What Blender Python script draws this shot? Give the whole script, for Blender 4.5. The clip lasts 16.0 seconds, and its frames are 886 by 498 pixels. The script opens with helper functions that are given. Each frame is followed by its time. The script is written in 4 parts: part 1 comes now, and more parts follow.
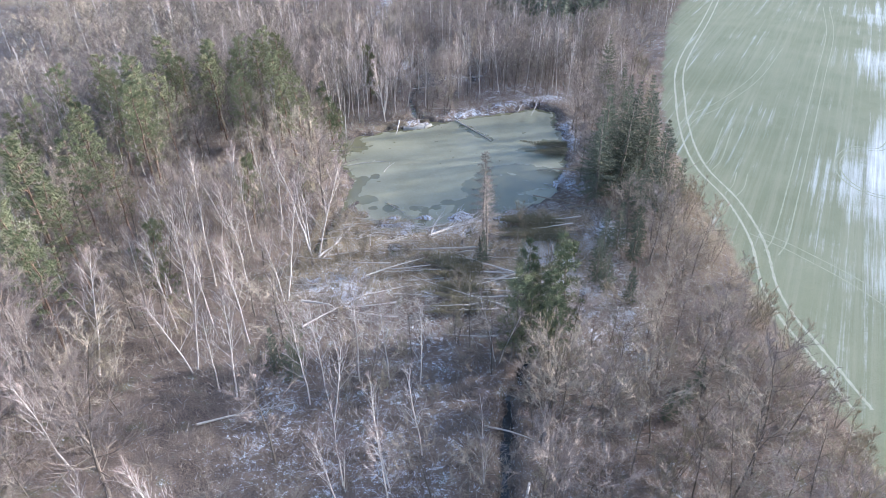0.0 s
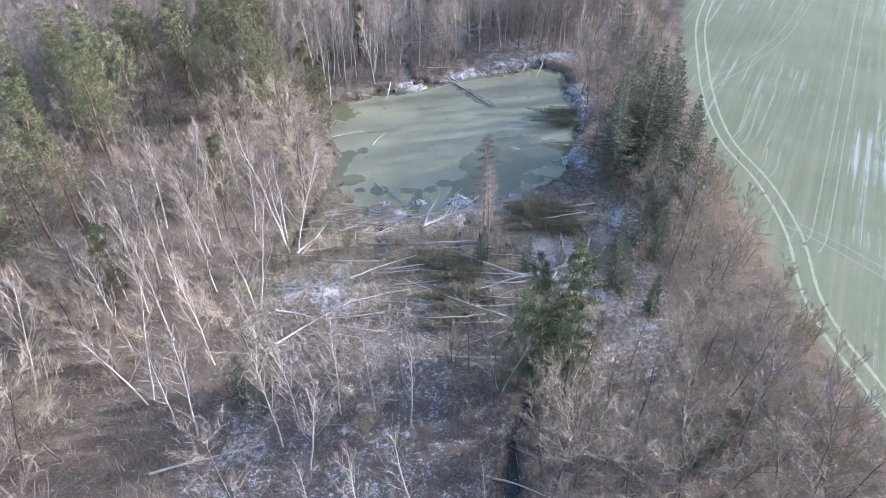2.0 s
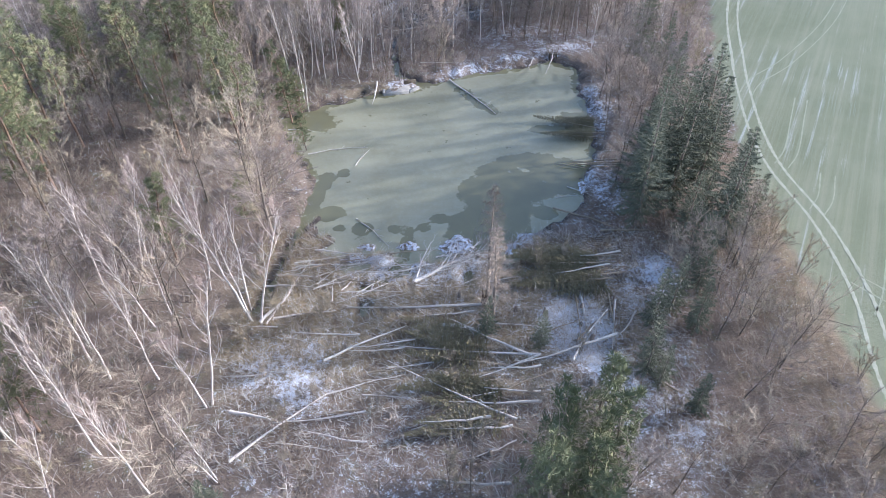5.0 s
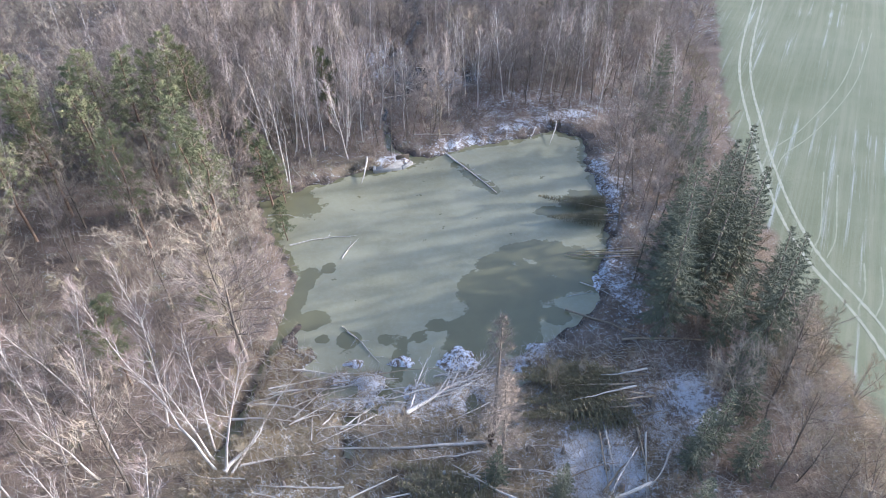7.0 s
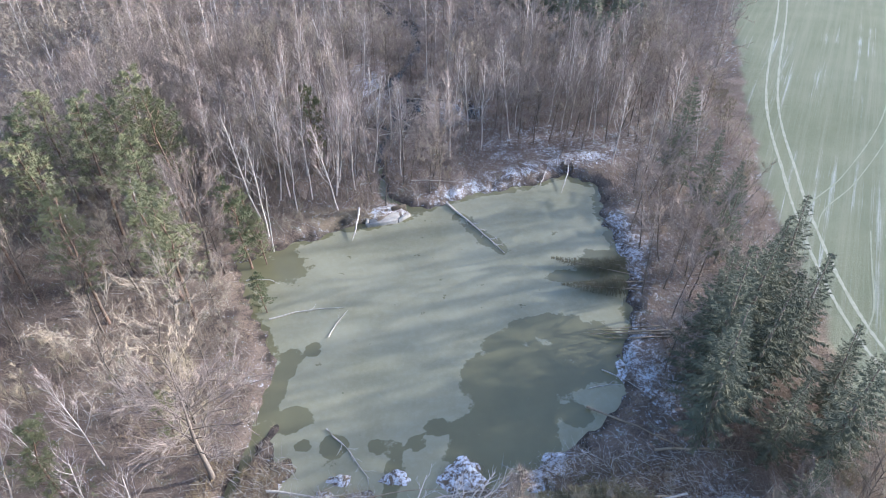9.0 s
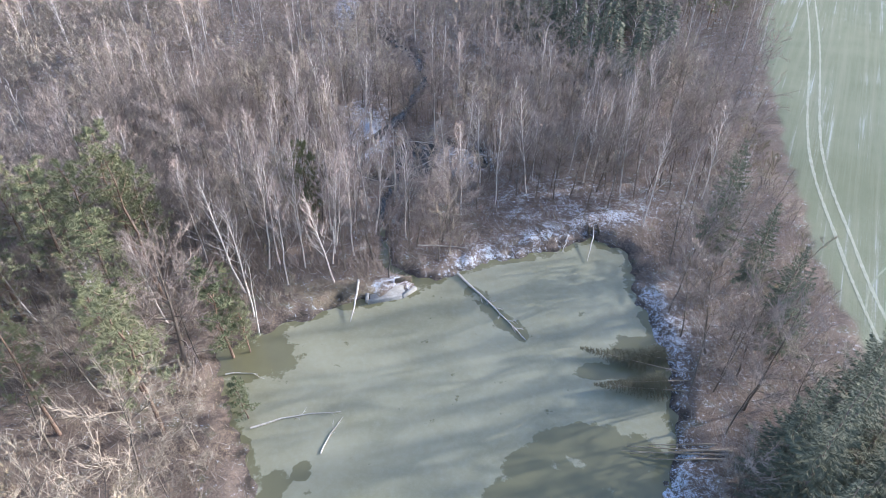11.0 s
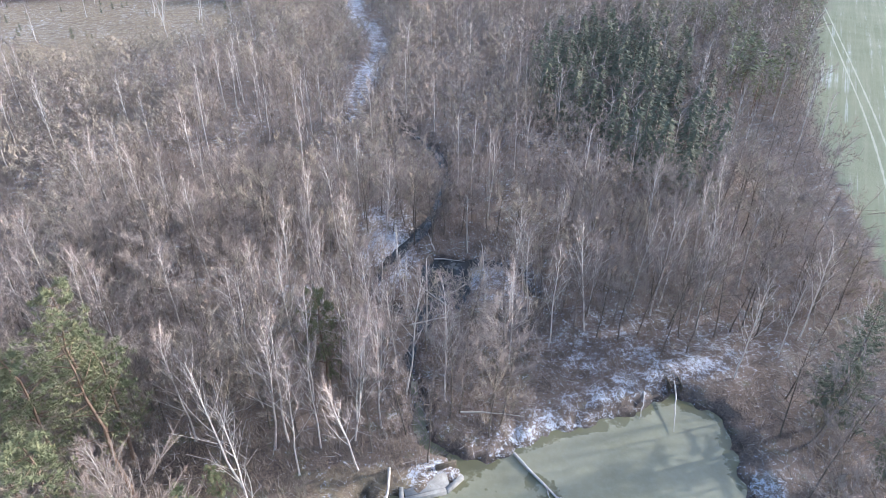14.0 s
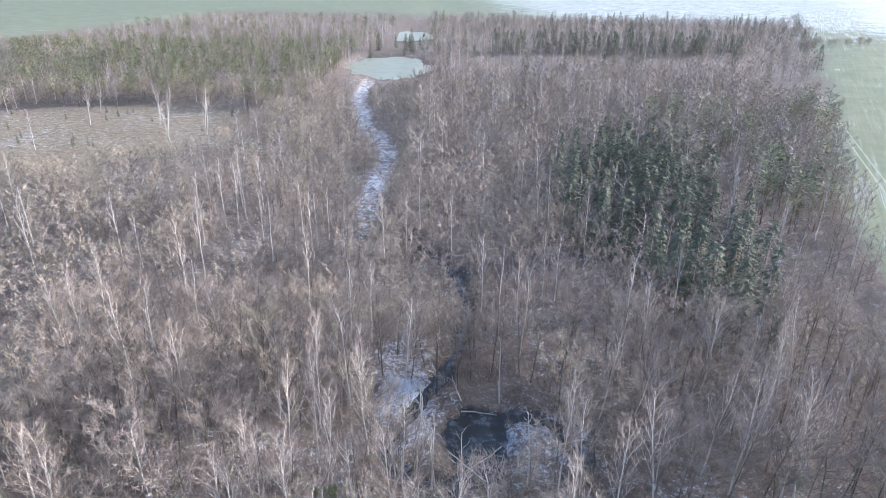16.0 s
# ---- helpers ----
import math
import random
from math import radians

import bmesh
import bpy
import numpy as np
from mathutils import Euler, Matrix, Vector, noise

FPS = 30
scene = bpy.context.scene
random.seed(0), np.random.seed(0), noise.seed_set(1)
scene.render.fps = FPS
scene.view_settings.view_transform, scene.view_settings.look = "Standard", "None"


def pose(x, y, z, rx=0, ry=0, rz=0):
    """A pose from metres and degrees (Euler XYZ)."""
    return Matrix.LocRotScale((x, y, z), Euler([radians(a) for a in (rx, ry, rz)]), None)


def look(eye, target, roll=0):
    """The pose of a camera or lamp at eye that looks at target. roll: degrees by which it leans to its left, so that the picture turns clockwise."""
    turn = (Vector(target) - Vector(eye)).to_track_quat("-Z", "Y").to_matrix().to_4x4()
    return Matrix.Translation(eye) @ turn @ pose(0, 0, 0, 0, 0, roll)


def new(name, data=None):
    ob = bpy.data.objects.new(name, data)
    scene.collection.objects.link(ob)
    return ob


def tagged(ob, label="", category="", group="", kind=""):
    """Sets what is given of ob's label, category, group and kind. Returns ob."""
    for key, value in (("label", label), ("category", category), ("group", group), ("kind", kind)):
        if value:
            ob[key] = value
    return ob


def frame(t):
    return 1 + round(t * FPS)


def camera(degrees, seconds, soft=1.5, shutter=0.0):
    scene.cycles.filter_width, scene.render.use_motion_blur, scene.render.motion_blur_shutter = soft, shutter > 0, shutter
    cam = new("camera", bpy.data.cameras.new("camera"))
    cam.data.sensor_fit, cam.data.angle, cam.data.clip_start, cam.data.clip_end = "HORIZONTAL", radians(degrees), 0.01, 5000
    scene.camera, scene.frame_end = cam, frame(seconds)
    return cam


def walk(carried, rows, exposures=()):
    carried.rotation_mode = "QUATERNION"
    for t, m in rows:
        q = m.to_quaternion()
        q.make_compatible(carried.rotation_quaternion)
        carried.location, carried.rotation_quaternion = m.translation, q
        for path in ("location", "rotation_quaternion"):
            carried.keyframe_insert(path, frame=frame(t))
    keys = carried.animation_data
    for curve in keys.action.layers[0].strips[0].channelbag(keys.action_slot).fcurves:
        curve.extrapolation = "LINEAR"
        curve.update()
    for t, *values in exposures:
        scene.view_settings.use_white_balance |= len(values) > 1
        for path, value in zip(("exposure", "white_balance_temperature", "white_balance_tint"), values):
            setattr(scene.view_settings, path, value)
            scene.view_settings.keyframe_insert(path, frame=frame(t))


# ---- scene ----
cam = camera(70.8, 16.0, soft=0.6)
PATH = [
    (0, (2.526, -4.254, 50.379), (2.484, -2.566, 49.308), -0.5),
    (0.5, (2.506, -1.172, 50.292), (2.467, 0.516, 49.219), -0.3),
    (1, (2.514, 2.125, 50.205), (2.478, 3.812, 49.131), -0.4),
    (1.5, (2.457, 5.393, 50.126), (2.423, 7.066, 49.03), -0.3),
    (2, (2.435, 8.827, 50.072), (2.405, 10.41, 48.85), -0.2),
    (2.5, (2.344, 12.257, 50.134), (2.319, 13.736, 48.789), -0.0),
    (3, (2.341, 15.573, 50.102), (2.318, 17.053, 48.756), 0.1),
    (3.5, (2.335, 18.622, 50.065), (2.314, 20.103, 48.72), 0.1),
    (4, (2.307, 21.697, 50.006), (2.287, 23.179, 48.663), 0.1),
    (4.5, (2.216, 24.597, 49.978), (2.2, 26.083, 48.639), 0.2),
    (7, (1.983, 40.268, 50.014), (1.978, 41.841, 48.778), -0.4),
    (7.5, (1.865, 43.402, 50.068), (1.863, 44.976, 48.835), -0.4),
    (8, (1.765, 46.717, 50.152), (1.765, 48.293, 48.921), -0.3),
    (8.5, (1.685, 49.894, 50.3), (1.686, 51.47, 49.069), -0.1),
    (9, (1.572, 53.245, 50.432), (1.575, 54.822, 49.203), -0.0),
    (11.5, (-0.659, 70.275, 50.808), (-0.649, 71.881, 49.616), 0.8),
    (12, (-1.344, 73.282, 50.807), (-1.34, 74.94, 49.689), 0.4),
    (12.5, (-2.2, 76.275, 50.809), (-2.197, 77.964, 49.738), 0.2),
    (13, (-3.27, 79.642, 50.815), (-3.265, 81.333, 49.748), 0.3),
    (13.5, (-4.278, 82.879, 50.81), (-4.269, 84.572, 49.746), 0.3),
    (14, (-5.338, 86.203, 50.838), (-5.325, 87.899, 49.778), 0.4),
    (14.5, (-6.351, 89.631, 50.913), (-6.334, 91.336, 49.869), 0.6),
    (15, (-7.356, 93.182, 50.942), (-7.339, 94.926, 49.965), 0.6),
    (15.5, (-8.259, 96.529, 50.931), (-8.241, 98.333, 50.068), 0.6),
    (16, (-9.22, 99.85, 50.903), (-9.201, 101.684, 50.105), 0.6),
]
walk(cam, [(t, look(eye, target, roll)) for t, eye, target, roll in PATH], [(0, 1.34, 5340, 15), (7, 1.28, 5400, 16), (12, 1.30, 5400, 15), (16, 1.42, 5420, 14)])

# ---- world, sun ----
SUN_AZ, SUN_EL = math.atan2(1.0, 0.27), radians(17)
world = bpy.data.worlds.new("sky")
scene.world = world
world.use_nodes = True
wn = world.node_tree
sky = wn.nodes.new("ShaderNodeTexSky")
sky.sky_type, sky.sun_disc = "NISHITA", False
sky.sun_elevation, sky.sun_rotation = SUN_EL, SUN_AZ
sky.dust_density, sky.air_density = 2.5, 1.0
wn.links.new(sky.outputs[0], wn.nodes["Background"].inputs[0])
wn.nodes["Background"].inputs[1].default_value = 0.15
sun = new("sun", bpy.data.lights.new("sun", "SUN"))
sun.data.energy, sun.data.angle, sun.data.color = 2.8, radians(1.0), (1.0, 0.93, 0.84)
sun_dir = Vector((math.sin(SUN_AZ) * math.cos(SUN_EL), math.cos(SUN_AZ) * math.cos(SUN_EL), math.sin(SUN_EL)))
sun.matrix_world = look(sun_dir * 400, (0, 0, 0))


# ---- materials ----
class Nodes:
    """Shorthand for a node material."""

    def __init__(self, name):
        self.mat = bpy.data.materials.new(name)
        self.mat.use_nodes = True
        self.tree = self.mat.node_tree
        self.bsdf = self.tree.nodes["Principled BSDF"]

    def add(self, kind, **sockets):
        node = self.tree.nodes.new("ShaderNode" + kind)
        for key, value in sockets.items():
            self.put(node.inputs[key.replace("_", " ")], value)
        return node

    def put(self, socket, value):
        if isinstance(value, bpy.types.NodeSocket):
            self.tree.links.new(value, socket)
        else:
            socket.default_value = value

    def math(self, op, a, b=0.0, clamp=False):
        node = self.tree.nodes.new("ShaderNodeMath")
        node.operation, node.use_clamp = op, clamp
        self.put(node.inputs[0], a)
        self.put(node.inputs[1], b)
        return node.outputs[0]

    def mix(self, fac, a, b):
        node = self.tree.nodes.new("ShaderNodeMix")
        node.data_type = "RGBA"
        self.put(node.inputs[0], fac)
        self.put(node.inputs[6], a if isinstance(a, bpy.types.NodeSocket) else (*a, 1))
        self.put(node.inputs[7], b if isinstance(b, bpy.types.NodeSocket) else (*b, 1))
        return node.outputs[2]

    def noise(self, scale, detail=4.0, rough=0.6, vector=None):
        node = self.add("TexNoise", Scale=scale, Detail=detail, Roughness=rough)
        if vector is None:
            vector = self.add("NewGeometry").outputs["Position"]
        self.put(node.inputs["Vector"], vector)
        return node.outputs["Fac"]

    def ramp(self, value, lo, hi):
        node = self.add("MapRange", Value=value)
        node.inputs["From Min"].default_value, node.inputs["From Max"].default_value = lo, hi
        return node.outputs[0]

    def attr(self, name):
        node = self.tree.nodes.new("ShaderNodeAttribute")
        node.attribute_name = name
        return node.outputs["Fac"]

    def finish(self, colour, rough=0.8, bump=None, strength=0.4, distance=0.05, specular=0.3):
        self.put(self.bsdf.inputs["Base Color"], colour if isinstance(colour, bpy.types.NodeSocket) else (*colour, 1))
        self.put(self.bsdf.inputs["Roughness"], rough)
        self.put(self.bsdf.inputs["Specular IOR Level"], specular)
        if bump is not None:
            node = self.add("Bump", Strength=strength, Distance=distance, Height=bump)
            self.tree.links.new(node.outputs[0], self.bsdf.inputs["Normal"])
        return self.mat


def tinted(name, dark, light, scale=0.6, rough=0.85, bump=0.0):
    """Bark, twigs, needles: a colour that varies from tree to tree and along the tree."""
    n = Nodes(name)
    chance = n.math("FRACT", n.math("ADD", n.add("ObjectInfo").outputs["Random"], n.attr("tint")))
    local = n.noise(scale, 3.0)
    fac = n.math("ADD", n.math("MULTIPLY", chance, 0.6), n.math("MULTIPLY", n.math("SUBTRACT", local, 0.3), 0.9), True)
    return n.finish(n.mix(fac, dark, light), rough, n.noise(18.0) if bump else None, bump or 0.3)


def birch_bark():
    n = Nodes("birch_bark")
    where = n.add("Mapping", Vector=n.add("NewGeometry").outputs["Position"], Scale=(3.0, 3.0, 9.0)).outputs[0]
    marks = n.ramp(n.noise(1.3, 5.0, 0.7, where), 0.36, 0.44)
    base = n.mix(n.noise(0.8), (0.60, 0.53, 0.47), (0.82, 0.78, 0.72))
    return n.finish(n.mix(marks, (0.07, 0.06, 0.05), base), 0.7, n.noise(25.0), 0.3)


def ground_material():
    n = Nodes("woodland_floor")
    pos = n.add("NewGeometry").outputs["Position"]
    # leaf litter in two scales
    litter = n.mix(n.ramp(n.noise(0.25, 6.0), 0.35, 0.65), (0.10, 0.075, 0.062), (0.22, 0.17, 0.138))
    litter = n.mix(n.ramp(n.noise(5.0, 6.0, 0.75), 0.42, 0.62), litter, (0.28, 0.215, 0.16))
    litter = n.mix(n.ramp(n.noise(14.0, 3.0, 0.8), 0.58, 0.7), litter, (0.05, 0.04, 0.034))
    litter = n.mix(n.math("MULTIPLY", n.ramp(n.noise(0.5, 5.0), 0.56, 0.66), 0.45), litter, (0.11, 0.13, 0.05))
    # tussocky straw grass
    straw = n.mix(n.ramp(n.noise(1.6, 6.0, 0.7), 0.35, 0.65), (0.18, 0.14, 0.085), (0.41, 0.325, 0.20))
    grassy = n.math("MULTIPLY", n.attr("grass"), n.ramp(n.noise(0.5, 4.0), 0.3, 0.55), True)
    colour = n.mix(grassy, litter, straw)
    colour = n.mix(n.math("MULTIPLY", n.ramp(n.noise(22.0, 3.0, 0.8), 0.55, 0.68), 0.35), colour, (0.48, 0.42, 0.35))
    colour = n.mix(n.math("MULTIPLY", n.ramp(n.noise(9.0, 4.0, 0.8), 0.56, 0.68), 0.6), colour, (0.06, 0.05, 0.042))
    # wet mud at the shores
    colour = n.mix(n.math("MULTIPLY", n.attr("mud"), n.ramp(n.noise(0.9, 5.0), 0.3, 0.6), True), colour, (0.045, 0.04, 0.032))
    # snow lies in a broken crust
    crust = n.math("ADD", n.math("MULTIPLY", n.noise(0.5, 4.0, 0.65), 0.30), n.math("ADD", n.math("MULTIPLY", n.noise(2.0, 6.0, 0.85), 0.55), n.math("MULTIPLY", n.noise(7.0, 4.0, 0.85), 0.60)))
    snow = n.ramp(n.math("ADD", crust, n.math("MULTIPLY", n.attr("snow"), 0.27)), 0.835, 0.895)
    colour = n.mix(n.math("MULTIPLY", snow, 0.85), colour, (0.78, 0.81, 0.87))
    # winter corn, drilled in rows
    row = n.add("CombineXYZ", X=n.math("MULTIPLY", n.attr("rows"), 0.4), Y=n.math("MULTIPLY", n.add("SeparateXYZ", Vector=pos).outputs[1], 0.009)).outputs[0]
    corn = n.mix(n.ramp(n.noise(0.08, 5.0), 0.3, 0.7), (0.185, 0.205, 0.125), (0.25, 0.265, 0.175))
    corn = n.mix(n.math("MULTIPLY", n.ramp(n.noise(2.2, 4.0, 0.7, row), 0.45, 0.65), 0.5), corn, (0.30, 0.31, 0.22))
    corn = n.mix(n.math("MULTIPLY", n.ramp(n.noise(6.0, 5.0, 0.8), 0.5, 0.7), 0.45), corn, (0.11, 0.125, 0.07))
    streak = n.math("ADD", n.math("MULTIPLY", n.noise(1.6, 6.0, 0.8, row), 0.65), n.math("ADD", n.math("MULTIPLY", n.noise(0.06, 3.0), 0.25), n.math("MULTIPLY", n.noise(4.0, 4.0, 0.8), 0.12)))
    frost = n.ramp(n.math("ADD", streak, n.math("MULTIPLY", n.attr("frost"), 0.20)), 0.575, 0.77)
    corn = n.mix(n.math("MULTIPLY", frost, 0.75), corn, (0.80, 0.84, 0.88))
    colour = n.mix(n.attr("field"), colour, corn)
    return n.finish(colour, 0.9, n.noise(7.0, 6.0, 0.75), 0.9, 0.12, 0.15)


def ice_material():
    n = Nodes("murky_pond_ice")
    edge = n.math("ADD", n.attr("melt"), n.math("MULTIPLY", n.math("SUBTRACT", n.noise(0.40, 6.0, 0.62), 0.5), 2.8))
    melt = n.ramp(edge, 0.42, 0.62)
    ice = n.mix(n.ramp(n.noise(0.12, 5.0), 0.35, 0.65), (0.265, 0.255, 0.155), (0.335, 0.325, 0.215))
    ice = n.mix(n.math("MULTIPLY", n.ramp(n.noise(1.4, 6.0, 0.75), 0.45, 0.75), 0.4), ice, (0.40, 0.395, 0.31))
    water = n.mix(n.noise(0.3, 4.0), (0.15, 0.145, 0.078), (0.215, 0.20, 0.108))
    return n.finish(n.mix(melt, ice, water), n.math("MAXIMUM", n.math("MULTIPLY", n.math("SUBTRACT", 1.0, melt), 0.4), 0.07), n.noise(3.0, 3.0), 0.05, 0.02, 0.5)


def dark_water():
    n = Nodes("dark_marsh_water")
    film = n.ramp(n.noise(0.5, 6.0, 0.7), 0.5, 0.62)
    return n.finish(n.mix(n.math("MULTIPLY", film, 0.5), (0.045, 0.045, 0.04), (0.16, 0.17, 0.17)), n.math("ADD", n.math("MULTIPLY", film, 0.3), 0.06), n.noise(2.0), 0.04, 0.02, 0.5)


def dull(name, dark, light, scale, rough=0.85, bump=0.5):
    n = Nodes(name)
    return n.finish(n.mix(n.ramp(n.noise(scale, 6.0, 0.7), 0.3, 0.7), dark, light), rough, n.noise(scale * 5), bump)


def snow_crust():
    n = Nodes("snow_on_tussocks")
    where = n.ramp(n.noise(2.6, 6.0, 0.75), 0.44, 0.54)
    return n.finish(n.mix(where, (0.17, 0.125, 0.08), (0.82, 0.84, 0.89)), 0.8, n.noise(6.0, 5.0), 0.8, 0.08)


GROUND, ICE, SNOW, MARSH_WATER = ground_material(), ice_material(), snow_crust(), dark_water()
BIRCH = birch_bark()
BIRCH_TWIG = tinted("birch_twigs", (0.22, 0.172, 0.155), (0.36, 0.292, 0.262))
GREY_BARK = tinted("grey_bark", (0.20, 0.165, 0.13), (0.32, 0.27, 0.22), 3.0, bump=0.5)
GREY_TWIG = tinted("grey_twigs", (0.265, 0.22, 0.168), (0.49, 0.42, 0.32))
DARK_BARK = tinted("dark_bark", (0.12, 0.10, 0.08), (0.23, 0.195, 0.155), 3.0, bump=0.5)
RED_TWIG = tinted("alder_twigs", (0.24, 0.195, 0.165), (0.42, 0.355, 0.305))
OLIVE_TWIG = tinted("willow_twigs", (0.29, 0.245, 0.165), (0.45, 0.385, 0.265))
NEEDLE = tinted("spruce_needles", (0.085, 0.095, 0.062), (0.19, 0.195, 0.13), 1.5)
PINE_NEEDLE = tinted("pine_needles", (0.13, 0.148, 0.075), (0.265, 0.268, 0.15), 1.2)
OLIVE_NEEDLE = tinted("young_pine_needles", (0.11, 0.125, 0.065), (0.225, 0.235, 0.125), 1.2)
LARCH_TWIG = tinted("larch_twigs", (0.28, 0.225, 0.175), (0.42, 0.345, 0.27))
PINE_BARK = tinted("pine_bark", (0.16, 0.11, 0.08), (0.30, 0.20, 0.14), 2.0, bump=0.5)
DEAD_WOOD = dull("bleached_wood", (0.48, 0.44, 0.38), (0.76, 0.72, 0.66), 3.0)
FELLED_WOOD = dull("felled_bark", (0.22, 0.17, 0.11), (0.48, 0.40, 0.29), 2.0)
ROT_NEEDLE = tinted("dying_needles", (0.145, 0.13, 0.07), (0.29, 0.25, 0.15), 1.5)
STRAW = tinted("reed_straw", (0.26, 0.20, 0.115), (0.48, 0.39, 0.25), 0.8)
CONCRETE = dull("old_concrete", (0.26, 0.25, 0.22), (0.46, 0.44, 0.40), 1.5)
PLANK = dull("wet_planks", (0.09, 0.07, 0.05), (0.22, 0.18, 0.13), 4.0)
EARTH = dull("torn_earth", (0.05, 0.038, 0.028), (0.12, 0.085, 0.055), 3.0)
FAINT_RUT = dull("faint_rut", (0.26, 0.285, 0.19), (0.36, 0.375, 0.275), 1.2, 0.9, 0.6)
RUT = dull("tyre_rut", (0.30, 0.31, 0.22), (0.46, 0.46, 0.36), 1.2, 0.9, 0.6)


# ---- land ----
def step(a, b, v):
    s = np.clip((np.asarray(v, float) - a) / (b - a), 0, 1)
    return s * s * (3 - 2 * s)


def wave(x, y, size, seed):
    """Smooth unevenness of about -1 to 1 out of a few sines."""
    r = np.random.RandomState(seed)
    out = np.zeros_like(np.asarray(x, float))
    for k in range(7):
        a, f, p = r.uniform(0, 6.28), r.uniform(0.6, 2.2) * 6.28 / size, r.uniform(0, 6.28)
        out = out + np.sin((x * math.cos(a) + y * math.sin(a)) * f + p)
    return out / 4.0


POND = [(-24.5, 115), (-16.5, 119.5), (-12.5, 122.5), (-8, 123), (-3, 125.5), (1.5, 128.5), (8, 131.5), (15, 133.5), (21, 136.5), (25, 133),
        (24, 126), (24.5, 119), (25, 112), (23, 104), (20.5, 99), (20, 94), (16.5, 90), (13, 87.5), (9, 85.5), (5, 83.5), (-1, 82.3), (-6, 83.4),
        (-10, 84.8), (-13.2, 86.5), (-15, 91), (-16, 97), (-18.5, 103), (-21, 107.5)]
DITCH = [(-2.5, 127), (-6.8, 130), (-8.9, 143), (-7, 151)]
TAIL_BROOK = [(11.5, 52), (8.6, 45), (7.6, 38), (7, 31), (8.5, 20), (8, 5)]
BROOK = [(-14.8, 159), (-10.1, 169), (-7, 176), (-3.8, 191), (-6, 205), (-16, 224)]
BROOK_EAST = [(-3, 163), (1.7, 163.5), (6, 161.4), (7.3, 156)]
BROOK_WEST = [(-6, 152), (-11, 152), (-15, 156), (-14.8, 160)]
MARSH = [(-27, 222), (-25.5, 245), (-24.5, 266), (-23.5, 284), (-29, 311), (-36, 328), (-44, 377), (-45, 440)]
FAR_BANK = [(0.6, 128.6), (4.7, 130.7), (11.7, 134.8), (17.1, 136.8), (21.7, 138.2), (26.4, 139.4)]
DAM_DITCH = [(-14.6, 99), (-15.6, 94), (-16.2, 88), (-17.2, 82), (-17.7, 77.5), (-18.5, 73)]
POOLS = [(-7.6, 84.6, 2.4, 1.4), (-2.6, 82.2, 1.2, 3.2), (-7, 77, 1.3, 1.0), (-5.3, 78.6, 0.8, 1.4), (-10.8, 83.4, 2.0, 1.3), (4.8, 78.8, 0.9, 1.8), (-8.6, 80.4, 2.2, 1.2), (-3.9, 80.2, 1.1, 1.2), (7.2, 76.2, 1.0, 1.4),
         (0.4, 82.6, 1.6, 1.4), (9.4, 82.6, 1.5, 1.2), (-6.9, 73.8, 0.7, 1.3)]


def to_line(x, y, line):
    """Distance to a broken line."""
    best = np.full(np.shape(x), 1e9)
    for (ax, ay), (bx, by) in zip(line[:-1], line[1:]):
        dx, dy = bx - ax, by - ay
        s = np.clip(((x - ax) * dx + (y - ay) * dy) / (dx * dx + dy * dy), 0, 1)
        best = np.minimum(best, np.hypot(x - ax - s * dx, y - ay - s * dy))
    return best


def to_ring(x, y, ring):
    """Distance to a ring, negative inside."""
    inside = np.zeros(np.shape(x), bool)
    for (ax, ay), (bx, by) in zip(ring, ring[1:] + ring[:1]):
        inside ^= ((ay > y) != (by > y)) & (x < (bx - ax) * (y - ay) / (by - ay + 1e-12) + ax)
    d = to_line(x, y, ring + ring[:1])
    return np.where(inside, -d, d)


def edge_of_wood(y):
    return np.interp(y, [0, 60, 100, 111, 128, 157, 199, 247, 350, 614, 1217, 5000], [42, 42, 43, 45, 47.5, 55.5, 68, 89, 146, 288, 570, 2300])


def row_of(x, y):
    return x - 49 - 0.56 * (y - 73)


def far_fields(x, y):
    """Fields beyond the woods."""
    west = step(0, -25, x + 335 - 0.10 * (y - 600) + 12 * wave(x, y, 200, 3)) * step(540, 580, y)
    north = step(950, 1050, y + 0.2 * x)
    return np.maximum(west, north)


def field_of(x, y):
    return np.maximum(step(-0.6, 0.6, x - edge_of_wood(y) + 0.8 * wave(x, y, 9, 5)), far_fields(x, y))


def meadow_of(x, y):
    return step(1.0, 0.75, np.hypot((x + 142 - 0.35 * (y - 300)) / 78, (y - 300) / 62) + 0.1 * wave(x, y, 30, 8))


